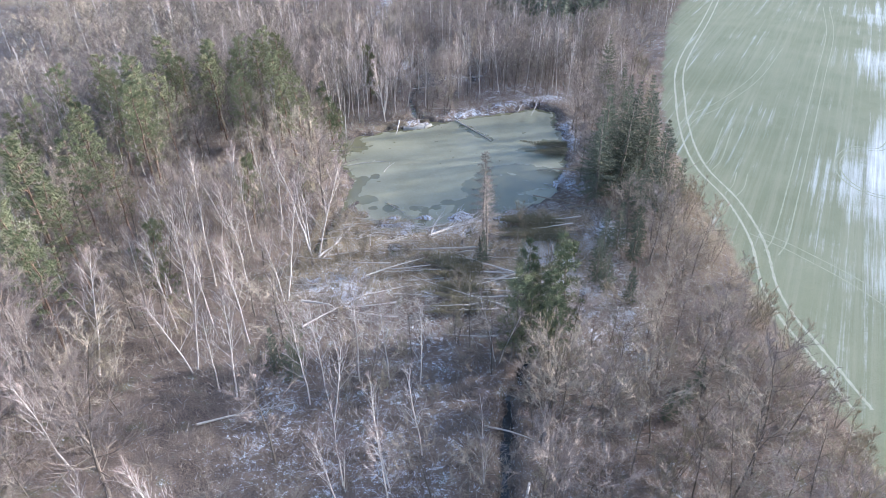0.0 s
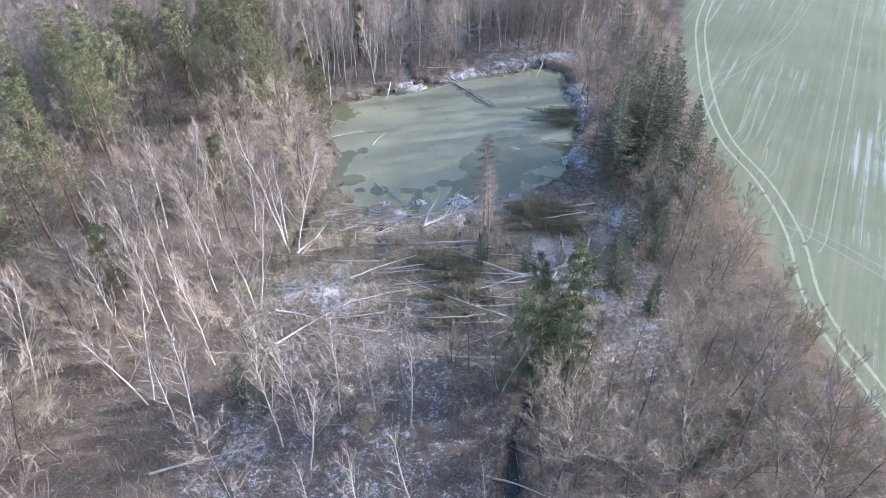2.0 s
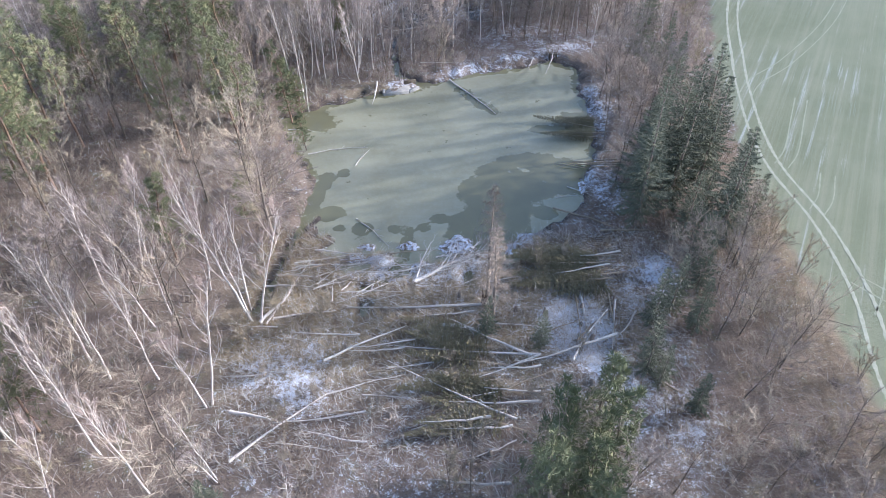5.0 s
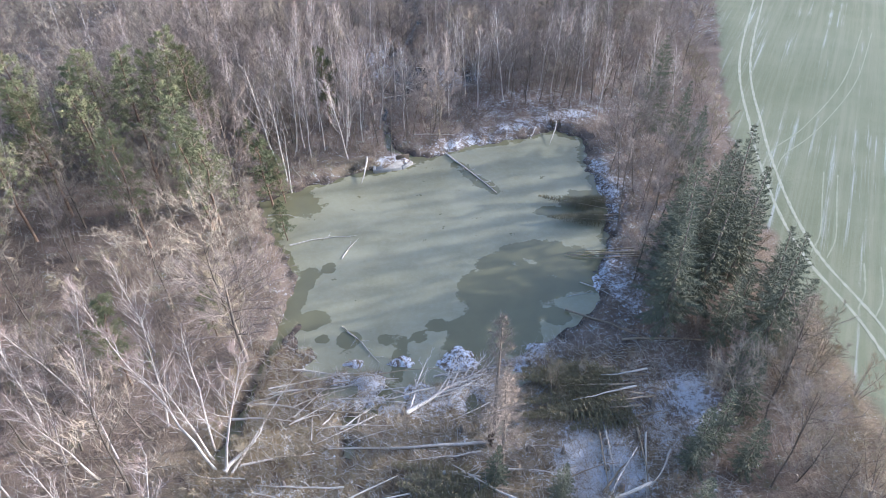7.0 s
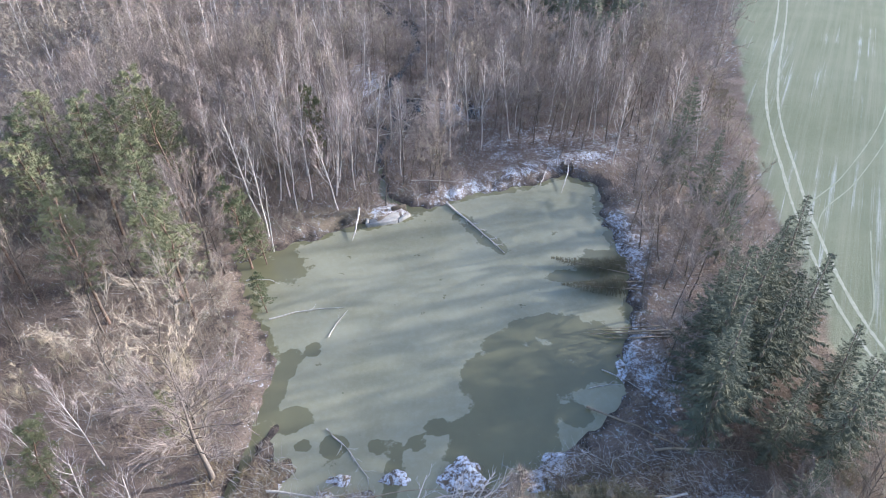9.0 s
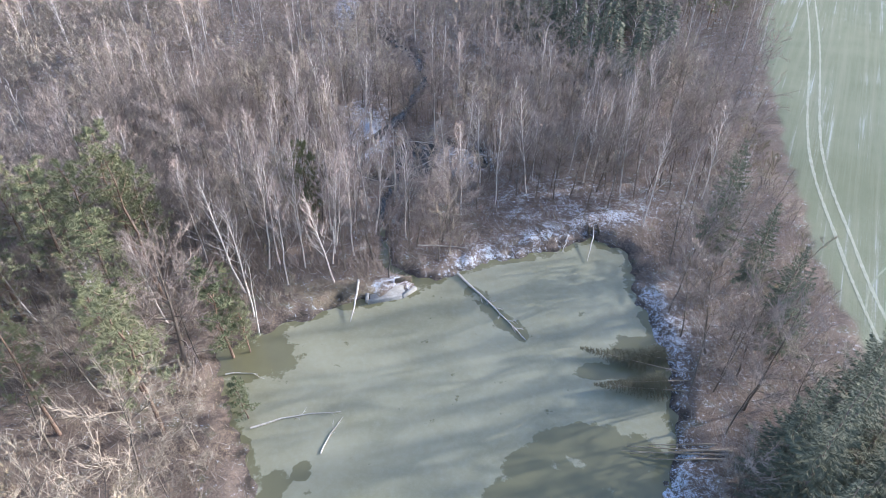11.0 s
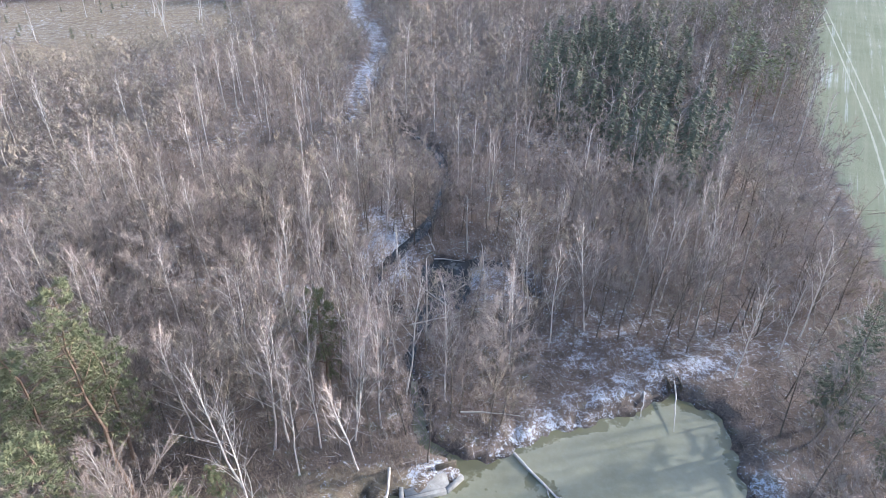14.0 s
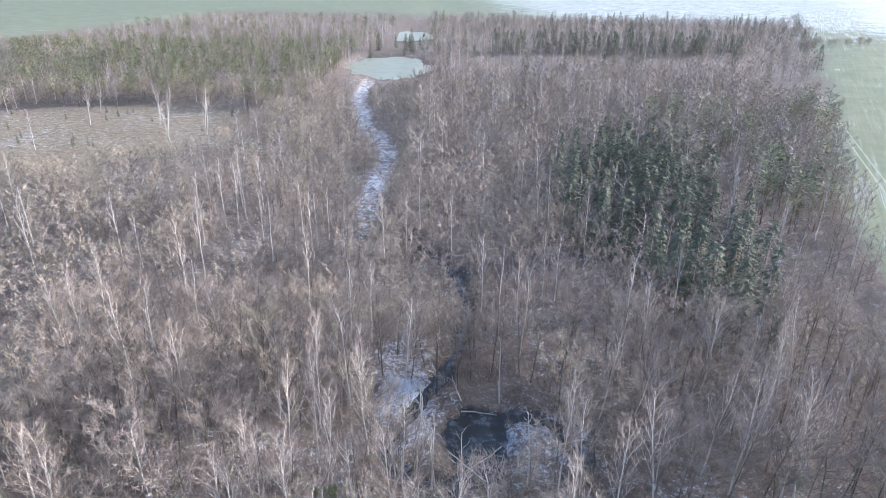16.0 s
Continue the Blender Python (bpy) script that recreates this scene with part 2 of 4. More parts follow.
def land(x, y):
    x, y = np.asarray(x, float), np.asarray(y, float)
    f = field_of(x, y)
    rise = np.maximum(step(-20, 3, x - edge_of_wood(y)), far_fields(x, y))
    h = 0.75 + (0.16 * wave(x, y, 11, 1) + 0.10 * wave(x, y, 3.1, 2)) * (1 - f)
    h = h + 1.4 * step(-20, -60, x) + 0.5 * step(20, 42, x)
    h = h + rise * (0.3 + 3.2 * step(80, 190, y) + 0.6 * step(50, 90, x))
    h = h + 0.6 * np.exp(-(to_line(x, y, [(1, 131.5), (8, 134), (14, 136.5), (21, 140), (27, 142)]) / 2.2) ** 2)
    d = to_ring(x, y, POND) + 0.7 * wave(x, y, 5, 4) + 0.35 * wave(x, y, 1.9, 9)
    h = h * step(-0.2, 2.6, d) - 0.5 * step(0.5, -1.5, d) + 0.02
    for line, wide in ((TAIL_BROOK, 0.38), (DITCH, 0.45), (BROOK, 1.0), (BROOK_EAST, 1.1), (BROOK_WEST, 1.0)):
        e = to_line(x, y, line) + 0.35 * wave(x, y, 4, 6)
        h = h - 0.9 * step(wide + 0.9, wide * 0.4, e)
    for cx, cy, rx, ry in POOLS:
        h = h - 1.0 * step(1.3, 0.75, np.hypot((x - cx) / rx, (y - cy) / ry) + 0.25 * wave(x, y, 3, 17))
    h = h - 0.95 * step(1.0, 0.3, to_line(x, y, DAM_DITCH) + 0.25 * wave(x, y, 3, 16))
    pool = np.hypot((x + 4.3) / 4.2, (y - 158) / 6.8) + 0.12 * wave(x, y, 5, 7)
    h = h - 1.0 * step(1.15, 0.8, pool)
    h = np.where(np.hypot(x + 5.7, y - 166) < 9, h - 0.25 * step(9, 5, np.hypot(x + 5.7, y - 166)), h)
    m = to_line(x, y, MARSH)
    h = h - 0.55 * step(5, 1.5, m) - 2.2 * step(1.1, 0.85, np.hypot((x + 40) / 27, (y - 500) / 55))
    return h


def axis(lo, hi, dense, grow, first, last):
    mid = list(np.arange(lo, hi, dense))
    out, s, v = [], dense, hi
    while v < last:
        out.append(v)
        s *= grow
        v += s
    back, s, v = [], dense, lo
    while v > first:
        s *= grow
        v -= s
        back.append(v)
    return np.array(back[::-1] + mid + out + [last])


def sheet(name, xs, ys, height, fields, material):
    gx, gy = np.meshgrid(xs, ys)
    gz = height(gx, gy)
    nx, ny = len(xs), len(ys)
    index = np.arange(nx * ny).reshape(ny, nx)
    quads = np.stack([index[:-1, :-1], index[:-1, 1:], index[1:, 1:], index[1:, :-1]], -1).reshape(-1, 4)
    me = quick_mesh(name, np.stack([gx, gy, gz], -1).reshape(-1, 3), quads, [material])
    for key, values in fields(gx, gy, gz).items():
        me.attributes.new(key, "FLOAT", "POINT").data.foreach_set("value", np.ascontiguousarray(values, dtype=np.float32).ravel())
    me.polygons.foreach_set("use_smooth", np.ones(len(quads), bool))
    return new(name, me)


def quick_mesh(name, verts, faces, materials, index=None):
    """A mesh out of arrays: n x 3 places, m x 3 or m x 4 corners."""
    me = bpy.data.meshes.new(name)
    faces = np.asarray(faces, np.int32)
    k = faces.shape[1]
    me.vertices.add(len(verts))
    me.vertices.foreach_set("co", np.asarray(verts, np.float32).ravel())
    me.loops.add(faces.size)
    me.loops.foreach_set("vertex_index", faces.ravel())
    me.polygons.add(len(faces))
    me.polygons.foreach_set("loop_start", np.arange(0, faces.size, k, dtype=np.int32))
    for material in materials:
        me.materials.append(material)
    if index is not None:
        me.polygons.foreach_set("material_index", np.asarray(index, np.int32))
    me.update(calc_edges=True)
    return me


def spot(x, y, cx, cy, rx, ry):
    return step(1.25, 0.55, np.hypot((x - cx) / rx, (y - cy) / ry))


def ground_fields(x, y, z):
    f = field_of(x, y)
    m = to_line(x, y, MARSH)
    snow = 0.10 + 0.12 * wave(x, y, 40, 12)
    for cx, cy, rx, ry, k in ((-5, 42, 20, 16, 0.16), (2, 70, 22, 9, 0.06), (15.5, 71, 4, 6, 0.45), (24, 78, 5, 6, 0.3), (-15, 66, 6, 5, 0.25), (-2, 80.5, 11, 3.5, 0.42), (-11, 62, 3, 3, 0.3), (28, 79, 4, 4, 0.28), (18, 68, 3, 5, 0.25),
                             (23.5, 97, 2.6, 7, 0.26), (26, 119, 2.5, 8, 0.22), (21, 57, 6, 9, 0.22), (-13, 163, 5, 9, 0.42), (3, 157, 8, 6, 0.3), (-14, 175, 5, 9, 0.3),
                             (-5, 125.5, 4, 2, 0.4), (-17, 95, 2.5, 9, 0.12), (8, 86, 6, 2.5, 0.5), (-30, 150, 14, 12, 0.2), (20, 145, 18, 8, 0.22), (-130, 310, 60, 30, 0.05)):
        snow = snow + k * spot(x, y, cx, cy, rx, ry)
    snow = snow + 0.30 * step(5, 1.5, m) + 0.22 * step(2.6, 0.4, to_line(x, y - 0.8, FAR_BANK) + 0.6 * wave(x, y, 6, 31)) + 0.07 * step(8, 2, to_line(x, y - 2, FAR_BANK))
    # bare leaves under the sunny wood
    snow = snow - 0.45 * step(-17, -24, x) * step(20, 55, y) * step(170, 120, y) - 0.3 * step(26, 32, x) * step(110, 90, y)
    grass = spot(x, y, 0, 73, 24, 12) * 0.9 + spot(x, y, -15, 68, 9, 9) * 0.5 + 0.9 * meadow_of(x, y) + 0.5 * spot(x, y, 40, 80, 6, 30) + spot(x, y, -12, 124, 6, 2.5)
    mud = step(0.45, 0.15, z) * 0.9 + 0.5 * step(5.0, 1.5, to_line(x, y, BROOK))
    row = row_of(x, y)
    frost = 0.07 + 0.75 * step(2, 26, row + 10 * wave(x, y, 60, 21)) + 0.3 * step(60, 200, row) + 0.7 * step(500, 900, y) * step(0, 200, x)
    return {"field": f, "snow": np.clip(snow, 0, 1), "grass": np.clip(grass, 0, 1), "mud": np.clip(mud, 0, 1), "rows": row, "frost": np.clip(frost, 0, 1)}


ground = sheet("ground", axis(-45, 60, 0.6, 1.09, -4500, 4500), axis(22, 172, 0.55, 1.07, -400, 4800), land, ground_fields, GROUND)
tagged(ground, "brown leaf-strewn woodland floor dusted with snow beside a green field", "ground", kind="structure")


def pond_fields(x, y, z):
    melt = 0 * x
    for cx, cy, rx, ry in ((6.5, 96, 3.2, 3.6), (9.5, 100.5, 3.5, 2.6), (14, 103.5, 4.5, 2.2), (18, 100, 4, 4.5), (12.5, 97, 4.2, 4.2), (9, 92, 4.6, 4.2), (5.2, 88, 3.2, 4.5), (9.6, 87.4, 3.2, 2.2), (14.5, 91.5, 1.8, 1.6),
                           (1.4, 90, 1.6, 1.1), (-0.8, 88.4, 1.0, 0.9), (-2.9, 87.6, 0.9, 0.9), (-4.2, 87.9, 1.2, 0.9), (-2.9, 84.5, 1.0, 2.4), (-8.6, 88, 1.4, 1.3), (-13, 91, 1.9, 1.6), (-12.4, 100.1, 0.9, 1.0), (-11.4, 88, 0.9, 0.7),
                           (-21.5, 114.5, 6, 4), (23, 114, 5, 4), (17.5, 112.5, 3, 1.2), (-6.6, 77.5, 3, 3), (5, 78.5, 2, 3), (-5, 80, 2, 2)):
        melt = np.maximum(melt, 1.05 * step(1.35, 0.65, np.hypot((x - cx) / rx, (y - cy) / ry)))
    melt = np.maximum(melt, 0.75 * step(1.6, 0.2, -to_ring(x, y, POND)) * step(93, 97, y))
    melt = np.maximum(melt, 0.75 * step(1.7, 0.6, to_line(x, y, [(4, 125), (9.5, 117.5)])))
    melt = np.maximum(melt, step(1.5, 0.9, to_line(x, y, DAM_DITCH)))
    return {"melt": np.clip(melt, 0, 1)}


pond = sheet("pond_water", np.arange(-30, 30.1, 0.5), np.arange(72, 140.1, 0.5), lambda x, y: 0 * x, pond_fields, ICE)
tagged(pond, "murky grey-green pond, thinly frozen with dark melted patches", "pond", kind="structure")
marsh_water = sheet("marsh_water", np.arange(-24, 16.1, 2.0), np.arange(140.5, 226, 2.0), lambda x, y: 0 * x + 0.02, lambda x, y, z: {"melt": 0 * x + 0.95 - 0.5 * spot(x, y, -3, 155, 4, 5)}, MARSH_WATER)
tail_water = sheet("brook_water", np.arange(1, 16.1, 1.5), np.arange(0, 54.1, 1.5), lambda x, y: 0 * x + 0.02, lambda x, y, z: {}, MARSH_WATER)
tagged(tail_water, "narrow dark brook below the dam", "brook", kind="structure")
tagged(marsh_water, "dark still water of a flooded alder marsh", "water", kind="structure")


# ---- trees: patterns ----
class Shape:
    """Gathers tubes and blades into one mesh of triangles."""

    def __init__(self):
        self.v, self.f = [], []

    def tube(self, pts, radii, sides, tip=True):
        base = len(self.v)
        for i, p in enumerate(pts):
            d = (pts[min(i + 1, len(pts) - 1)] - pts[max(i - 1, 0)]).normalized()
            a = d.orthogonal().normalized()
            b = d.cross(a)
            for k in range(sides):
                w = 2 * math.pi * k / sides
                self.v.append(p + (a * math.cos(w) + b * math.sin(w)) * radii[i])
        for i in range(len(pts) - 1):
            for k in range(sides):
                o, q = base + i * sides, (k + 1) % sides
                self.f += [(o + k, o + q, o + sides + q), (o + k, o + sides + q, o + sides + k)]
        if not tip:
            return
        tip = len(self.v)
        self.v.append(pts[-1] + (pts[-1] - pts[-2]).normalized() * radii[-1])
        o = base + (len(pts) - 1) * sides
        self.f += [(o + k, o + (k + 1) % sides, tip) for k in range(sides)]

    def blade(self, p, d, long, wide, side=None):
        s = d.orthogonal().normalized() if side is None else side
        n = len(self.v)
        self.v += [p - s * (wide / 2), p + s * (wide / 2), p + d * long]
        self.f.append((n, n + 1, n + 2))

    def leaf(self, p, d, long, wide, side):
        n = len(self.v)
        self.v += [p, p + d * (long * 0.45) - side * (wide / 2), p + d * long, p + d * (long * 0.45) + side * (wide / 2)]
        self.f += [(n, n + 1, n + 2), (n, n + 2, n + 3)]

    def arrays(self):
        return np.array([tuple(p) for p in self.v], np.float32), np.array(self.f, np.int32)


def anywhere(r, up=0.0):
    while True:
        d = Vector((r.uniform(-1, 1), r.uniform(-1, 1), r.uniform(-1, 1)))
        if 0.05 < d.length < 1:
            d = d.normalized() + Vector((0, 0, up))
            return d.normalized()


def along(pts, u):
    s = min(max(u, 0), 0.999) * (len(pts) - 1)
    i = int(s)
    return pts[i].lerp(pts[i + 1], s - i)


def bare_tree(seed, tall, thick, limbs, clear, open_, reach, twigs, twig, fine, stems=1, sway=0.03, subs=3, crooked=0.15, slim=0.034, pale=False, dome=False):
    """A leafless tree. open_: degrees off the stem; reach: length of the low limbs; twig, fine: length and width of the twigs."""
    r = random.Random(seed)
    wood, crown = Shape(), Shape()
    for s in range(stems):
        lean = Vector((r.gauss(0, sway), r.gauss(0, sway), 0)) if stems == 1 else Vector((math.cos(6.28 * s / stems + r.random()), math.sin(6.28 * s / stems), 0)) * r.uniform(0.12, 0.34)
        h = tall * (1 if s == 0 else r.uniform(0.65, 1.0))
        pts, p = [], Vector((lean.x, lean.y, -0.4))
        for i in range(8):
            pts.append(p.copy())
            p = p + (Vector((lean.x, lean.y, 1)) + Vector((r.gauss(0, 0.05), r.gauss(0, 0.05), 0))) * ((h + 0.4) / 7)
        wood.tube(pts, [thick * (1 - 0.9 * (i / 7) ** 0.9) + 0.012 for i in range(8)], 5 if thick > 0.08 else 3, False)
        for i in range(limbs):
            u = clear + (1 - clear) * ((i + r.random()) / limbs) ** 0.9
            az = i * 2.4 + r.uniform(-0.5, 0.5)
            a = radians(open_ * (1.15 - 0.6 * u) * r.uniform(0.8, 1.2))
            d = Vector((math.cos(az) * math.sin(a), math.sin(az) * math.sin(a), math.cos(a)))
            v = (u - clear) / (1 - clear)
            if dome:
                u = clear + (0.92 - clear) * v
                a = radians(open_ * (1.1 - 0.35 * v) * r.uniform(0.7, 1.2))
                d = Vector((math.cos(az) * math.sin(a), math.sin(az) * math.sin(a), math.cos(a)))
            long = reach * (0.55 + 0.55 * math.sin(math.pi * (0.15 + 0.7 * v)) if dome else 1.15 - 0.85 * v) * r.uniform(0.7, 1.15) + 0.3
            p = along(pts, u)
            line = [p.copy()]
            for k in range(3):
                d = (d + Vector((0, 0, 0.06 if dome else 0.16)) + anywhere(r) * crooked).normalized()
                p = p + d * (long / 3)
                line.append(p.copy())
            rad = max(thick * (1 - u * 0.85) * 0.45, min(slim, thick * 0.6))
            wood.tube(line, [rad, rad * 0.75, rad * 0.5, rad * 0.22], 3, False)
            for k in range(subs):
                q = along(line, 0.3 + 0.65 * (k + r.random()) / subs)
                e = (d + anywhere(r, 0.25) * 0.75).normalized()
                m = long * r.uniform(0.3, 0.5)
                mid = q + e * (m * 0.5)
                e2 = (e + Vector((0, 0, 0.2)) + anywhere(r) * crooked * 1.4).normalized()
                end = mid + e2 * (m * 0.5)
                mid = q.lerp(end, 0.5)
                (crown if pale else wood).tube([q, end], [max(rad * 0.55, slim * 0.6), rad * 0.25], 3, False)
                for j in range(twigs):
                    crown.blade(along([q, mid, end], r.random()), (e2 + anywhere(r, 0.1) * (1.1 if dome else 0.8)).normalized(), twig * r.uniform(0.5, 1.2), fine)
            for j in range(twigs):
                crown.blade(along(line, r.uniform(0.4, 1)), (d + anywhere(r, 0.1) * (1.2 if dome else 0.8)).normalized(), twig * r.uniform(0.5, 1.2), fine)
    return wood, crown


def spruce_tree(seed, tall, wide, per_metre=1.7, ring=8, clear=0.06, spray=0.6, sides=6, stem=0.016):
    r = random.Random(seed)
    wood, crown = Shape(), Shape()
    wood.tube([Vector((0, 0, -0.4)), Vector((0, 0, tall * 0.5)), Vector((0, 0, tall))], [stem * tall, stem * 0.62 * tall, 0.015], sides)
    n = max(int(tall * per_metre), 6)
    phase = r.uniform(0, 6.28)
    for i in range(n):
        u = clear + (1 - clear) * (i + r.random() * 0.6) / n
        long = wide * min((1 - u) ** 0.8 * 1.02, 0.62 + u) * r.uniform(0.8, 1.12) + 0.15
        for k in range(ring):
            if r.random() < 0.10:
                continue
            az = 6.28 * (k + r.random() * 0.8) / ring + i
            m = long * r.uniform(0.7, 1.12) * (1 + 0.2 * math.sin(2 * az + phase + 7 * u))
            d = Vector((math.cos(az), math.sin(az), -0.30 + 0.75 * u + r.uniform(-0.12, 0.12))).normalized()
            side = Vector((-math.sin(az), math.cos(az), 0))
            root = Vector((0, 0, u * tall))
            count = max(int(m / (spray * 0.42)), 3)
            for s in range(count):
                t = 0.16 + 0.84 * (s + r.random() * 0.5) / count
                q = root + d * (m * t) + Vector((0, 0, m * (0.22 * t * t - 0.16 * t)))
                fan = spray * (1.25 - 0.65 * t) * r.uniform(0.8, 1.2) * (0.6 + 0.25 * m)
                for wing in (-1, 1):
                    e = (d * r.uniform(0.45, 0.9) + side * wing * r.uniform(0.5, 0.95) + Vector((0, 0, r.uniform(-0.45, 0.0)))).normalized()
                    crown.leaf(q, e, fan, fan * 0.30 + 0.03, (d * wing * -0.8 + Vector((0, 0, r.uniform(-0.6, 0.6)))).normalized())
                crown.blade(q, (d * 0.35 + anywhere(r) * 0.4 + Vector((0, 0, -0.8))).normalized(), spray * r.uniform(0.5, 1.0), spray * 0.22)
            crown.leaf(root + d * (m * 0.7), d, m * 0.34, 0.10 + 0.03 * m, side)
    return wood, crown


def pine_tree(seed, tall, clear, reach, limbs=16, tufts=5, needles=26, long=0.5, fine=0.13):
    r = random.Random(seed)
    wood, crown = Shape(), Shape()
    pts = [Vector((r.gauss(0, 0.02) * tall * i / 6, r.gauss(0, 0.02) * tall * i / 6, -0.4 + (tall + 0.4) * i / 6)) for i in range(7)]
    wood.tube(pts, [0.013 * tall * (1 - 0.85 * i / 6) for i in range(7)], 6)
    for i in range(limbs):
        u = clear + (1 - clear) * (i + r.random()) / limbs
        az = i * 2.4 + r.uniform(-0.4, 0.4)
        m = reach * (1.1 - 0.75 * ((u - clear) / (1 - clear)) ** 1.6) * r.uniform(0.6, 1.15)
        d = Vector((math.cos(az), math.sin(az), r.uniform(0.05, 0.5))).normalized()
        p = along(pts, u)
        line = [p, p + d * (m * 0.5) + Vector((0, 0, 0.05 * m)), p + d * m + Vector((0, 0, 0.2 * m))]
        wood.tube(line, [0.05, 0.035, 0.015], 3)
        for k in range(tufts):
            c = along(line, 0.4 + 0.6 * (k + r.random()) / tufts) + anywhere(r) * (0.26 * m)
            for j in range(needles):
                e = anywhere(r, 0.35)
                crown.blade(c + e * r.uniform(0, 0.25), e, long * r.uniform(0.7, 1.3), fine)
    return wood, crown


def larch_tree(seed, tall, wide, fine=0.03):
    r = random.Random(seed)
    wood, crown = Shape(), Shape()
    wood.tube([Vector((0, 0, -0.4)), Vector((0.1, 0, tall * 0.5)), Vector((0, 0.1, tall))], [0.013 * tall, 0.009 * tall, 0.015], 6)
    for i in range(int(tall * 5)):
        u = 0.22 + 0.78 * (i + r.random()) / (tall * 5)
        az = i * 2.4
        m = wide * (1 - u) ** 0.7 * r.uniform(0.7, 1.1) + 0.2
        d = Vector((math.cos(az), math.sin(az), r.uniform(-0.15, 0.25))).normalized()
        p = Vector((0, 0, u * tall))
        wood.tube([p, p + d * m], [0.022, 0.008], 3)
        for k in range(50):
            crown.blade(p + d * (m * r.uniform(0.15, 1)), (d * 0.6 + anywhere(r, -0.2)).normalized(), r.uniform(0.3, 0.75), fine)
    return wood, crown


class Kind:
    """One kind of tree: its patterns as meshes, to be planted singly or joined into a wood."""

    def __init__(self, name, shapes, bark, leaf, label, category="tree", parts=("trunk", "crown")):
        self.name, self.bark, self.leaf, self.label, self.category, self.parts = name, bark, leaf, label, category, parts
        self.arrays = [(w.arrays(), c.arrays()) for w, c in shapes]
        self.meshes = None

    def plant(self, x, y, z, size, turn, lean=(0, 0), which=None, label="", lying=None):
        if self.meshes is None:
            self.meshes = [(quick_mesh("trunk", *w, [self.bark]), quick_mesh("crown", *c, [self.leaf])) for w, c in self.arrays]
        trunk, crown = self.meshes[hash_of(x, y) % len(self.meshes) if which is None else which]
        top = new(self.name)
        top.empty_display_size = 0.3
        top.matrix_basis = pose(x, y, z, lean[0], lean[1], turn) @ Matrix.Diagonal((size, size, size, 1))
        if lying is not None:
            top.matrix_basis = pose(x, y, z, 0, 0, turn) @ Matrix.Diagonal((size, size, size * lying, 1)) @ pose(0, 0, 0, 0, 88, 0)
        for part_name, me in zip(self.parts, (trunk, crown)):
            ob = new(part_name, me)
            ob.parent = top
        return tagged(top, label or self.label, self.category, self.name.replace("_", " ") + "s of the wood")


def hash_of(x, y):
    return int(abs(x * 73.1 + y * 37.7))


def wood_of(name, spots, label, category="trees"):
    """Many trees joined into one: spots are (kind, x, y, z, size, turn, tint)."""
    vs, fs, ms, ts, base, mats = [], [], [], [], 0, []
    for kind, x, y, z, size, turn, tint in spots:
        pick = kind.arrays[hash_of(x, y) % len(kind.arrays)]
        c, s = math.cos(turn), math.sin(turn)
        spin = np.array([[c, s, 0], [-s, c, 0], [0, 0, 1]], np.float32) * size
        for (v, f), material in zip(pick, (kind.bark, kind.leaf)):
            if material not in mats:
                mats.append(material)
            vs.append(v @ spin + np.array([x, y, z], np.float32))
            fs.append(f + base)
            ms.append(np.full(len(f), mats.index(material), np.int32))
            ts.append(np.full(len(v), tint, np.float32))
            base += len(v)
    me = quick_mesh(name, np.concatenate(vs), np.concatenate(fs), mats, np.concatenate(ms))
    me.attributes.new("tint", "FLOAT", "POINT").data.foreach_set("value", np.concatenate(ts))
    return tagged(new(name, me), label, category, kind="stuff")


birch = Kind("birch_tree", [bare_tree(s, 13.0, 0.10, 17, 0.32, 42, 3.7, 9, 0.8, 0.026, sway=0.045, subs=4, slim=0.023) for s in (1, 2, 3, 4, 5)], BIRCH, BIRCH_TWIG, "slender leafless birch with white bark and pinkish twigs")
twin_birch = Kind("birch_tree", [bare_tree(s, 12.5, 0.095, 12, 0.32, 40, 3.3, 11, 0.85, 0.026, stems=2, subs=4, slim=0.023) for s in (11, 12)], BIRCH, BIRCH_TWIG, "leafless birch with two white stems from one root")
alder = Kind("alder_tree", [bare_tree(s, 11.5, 0.10, 18, 0.22, 62, 3.5, 11, 0.8, 0.038, sway=0.05, subs=5, pale=True, dome=True) for s in (21, 22, 23, 24)], DARK_BARK, RED_TWIG, "bare alder with dark trunk and reddish-brown twigs")
grey = Kind("leafless_tree", [bare_tree(s, 10.5, 0.11, 17, 0.18, 64, 4.1, 10, 0.85, 0.038, sway=0.07, subs=5, crooked=0.3, slim=0.04, pale=True, dome=True) for s in (31, 32, 33, 34)], DARK_BARK, GREY_TWIG, "bare grey-brown deciduous tree with spreading twiggy crown")
oak = Kind("oak_tree", [bare_tree(s, 14, 0.30, 26, 0.26, 62, 5.6, 17, 0.9, 0.026, subs=9, crooked=0.45, slim=0.05, pale=True, dome=True) for s in (41, 42)], GREY_BARK, RED_TWIG, "large bare oak with crooked spreading limbs beside the pond")
willow = Kind("willow_bush", [bare_tree(s, 6.0, 0.05, 6, 0.12, 46, 1.9, 10, 0.9, 0.025, stems=4, subs=3, crooked=0.3, pale=True) for s in (51, 52, 53)], GREY_BARK, OLIVE_TWIG, "many-stemmed leafless willow bush with straw-brown twigs", "bush")
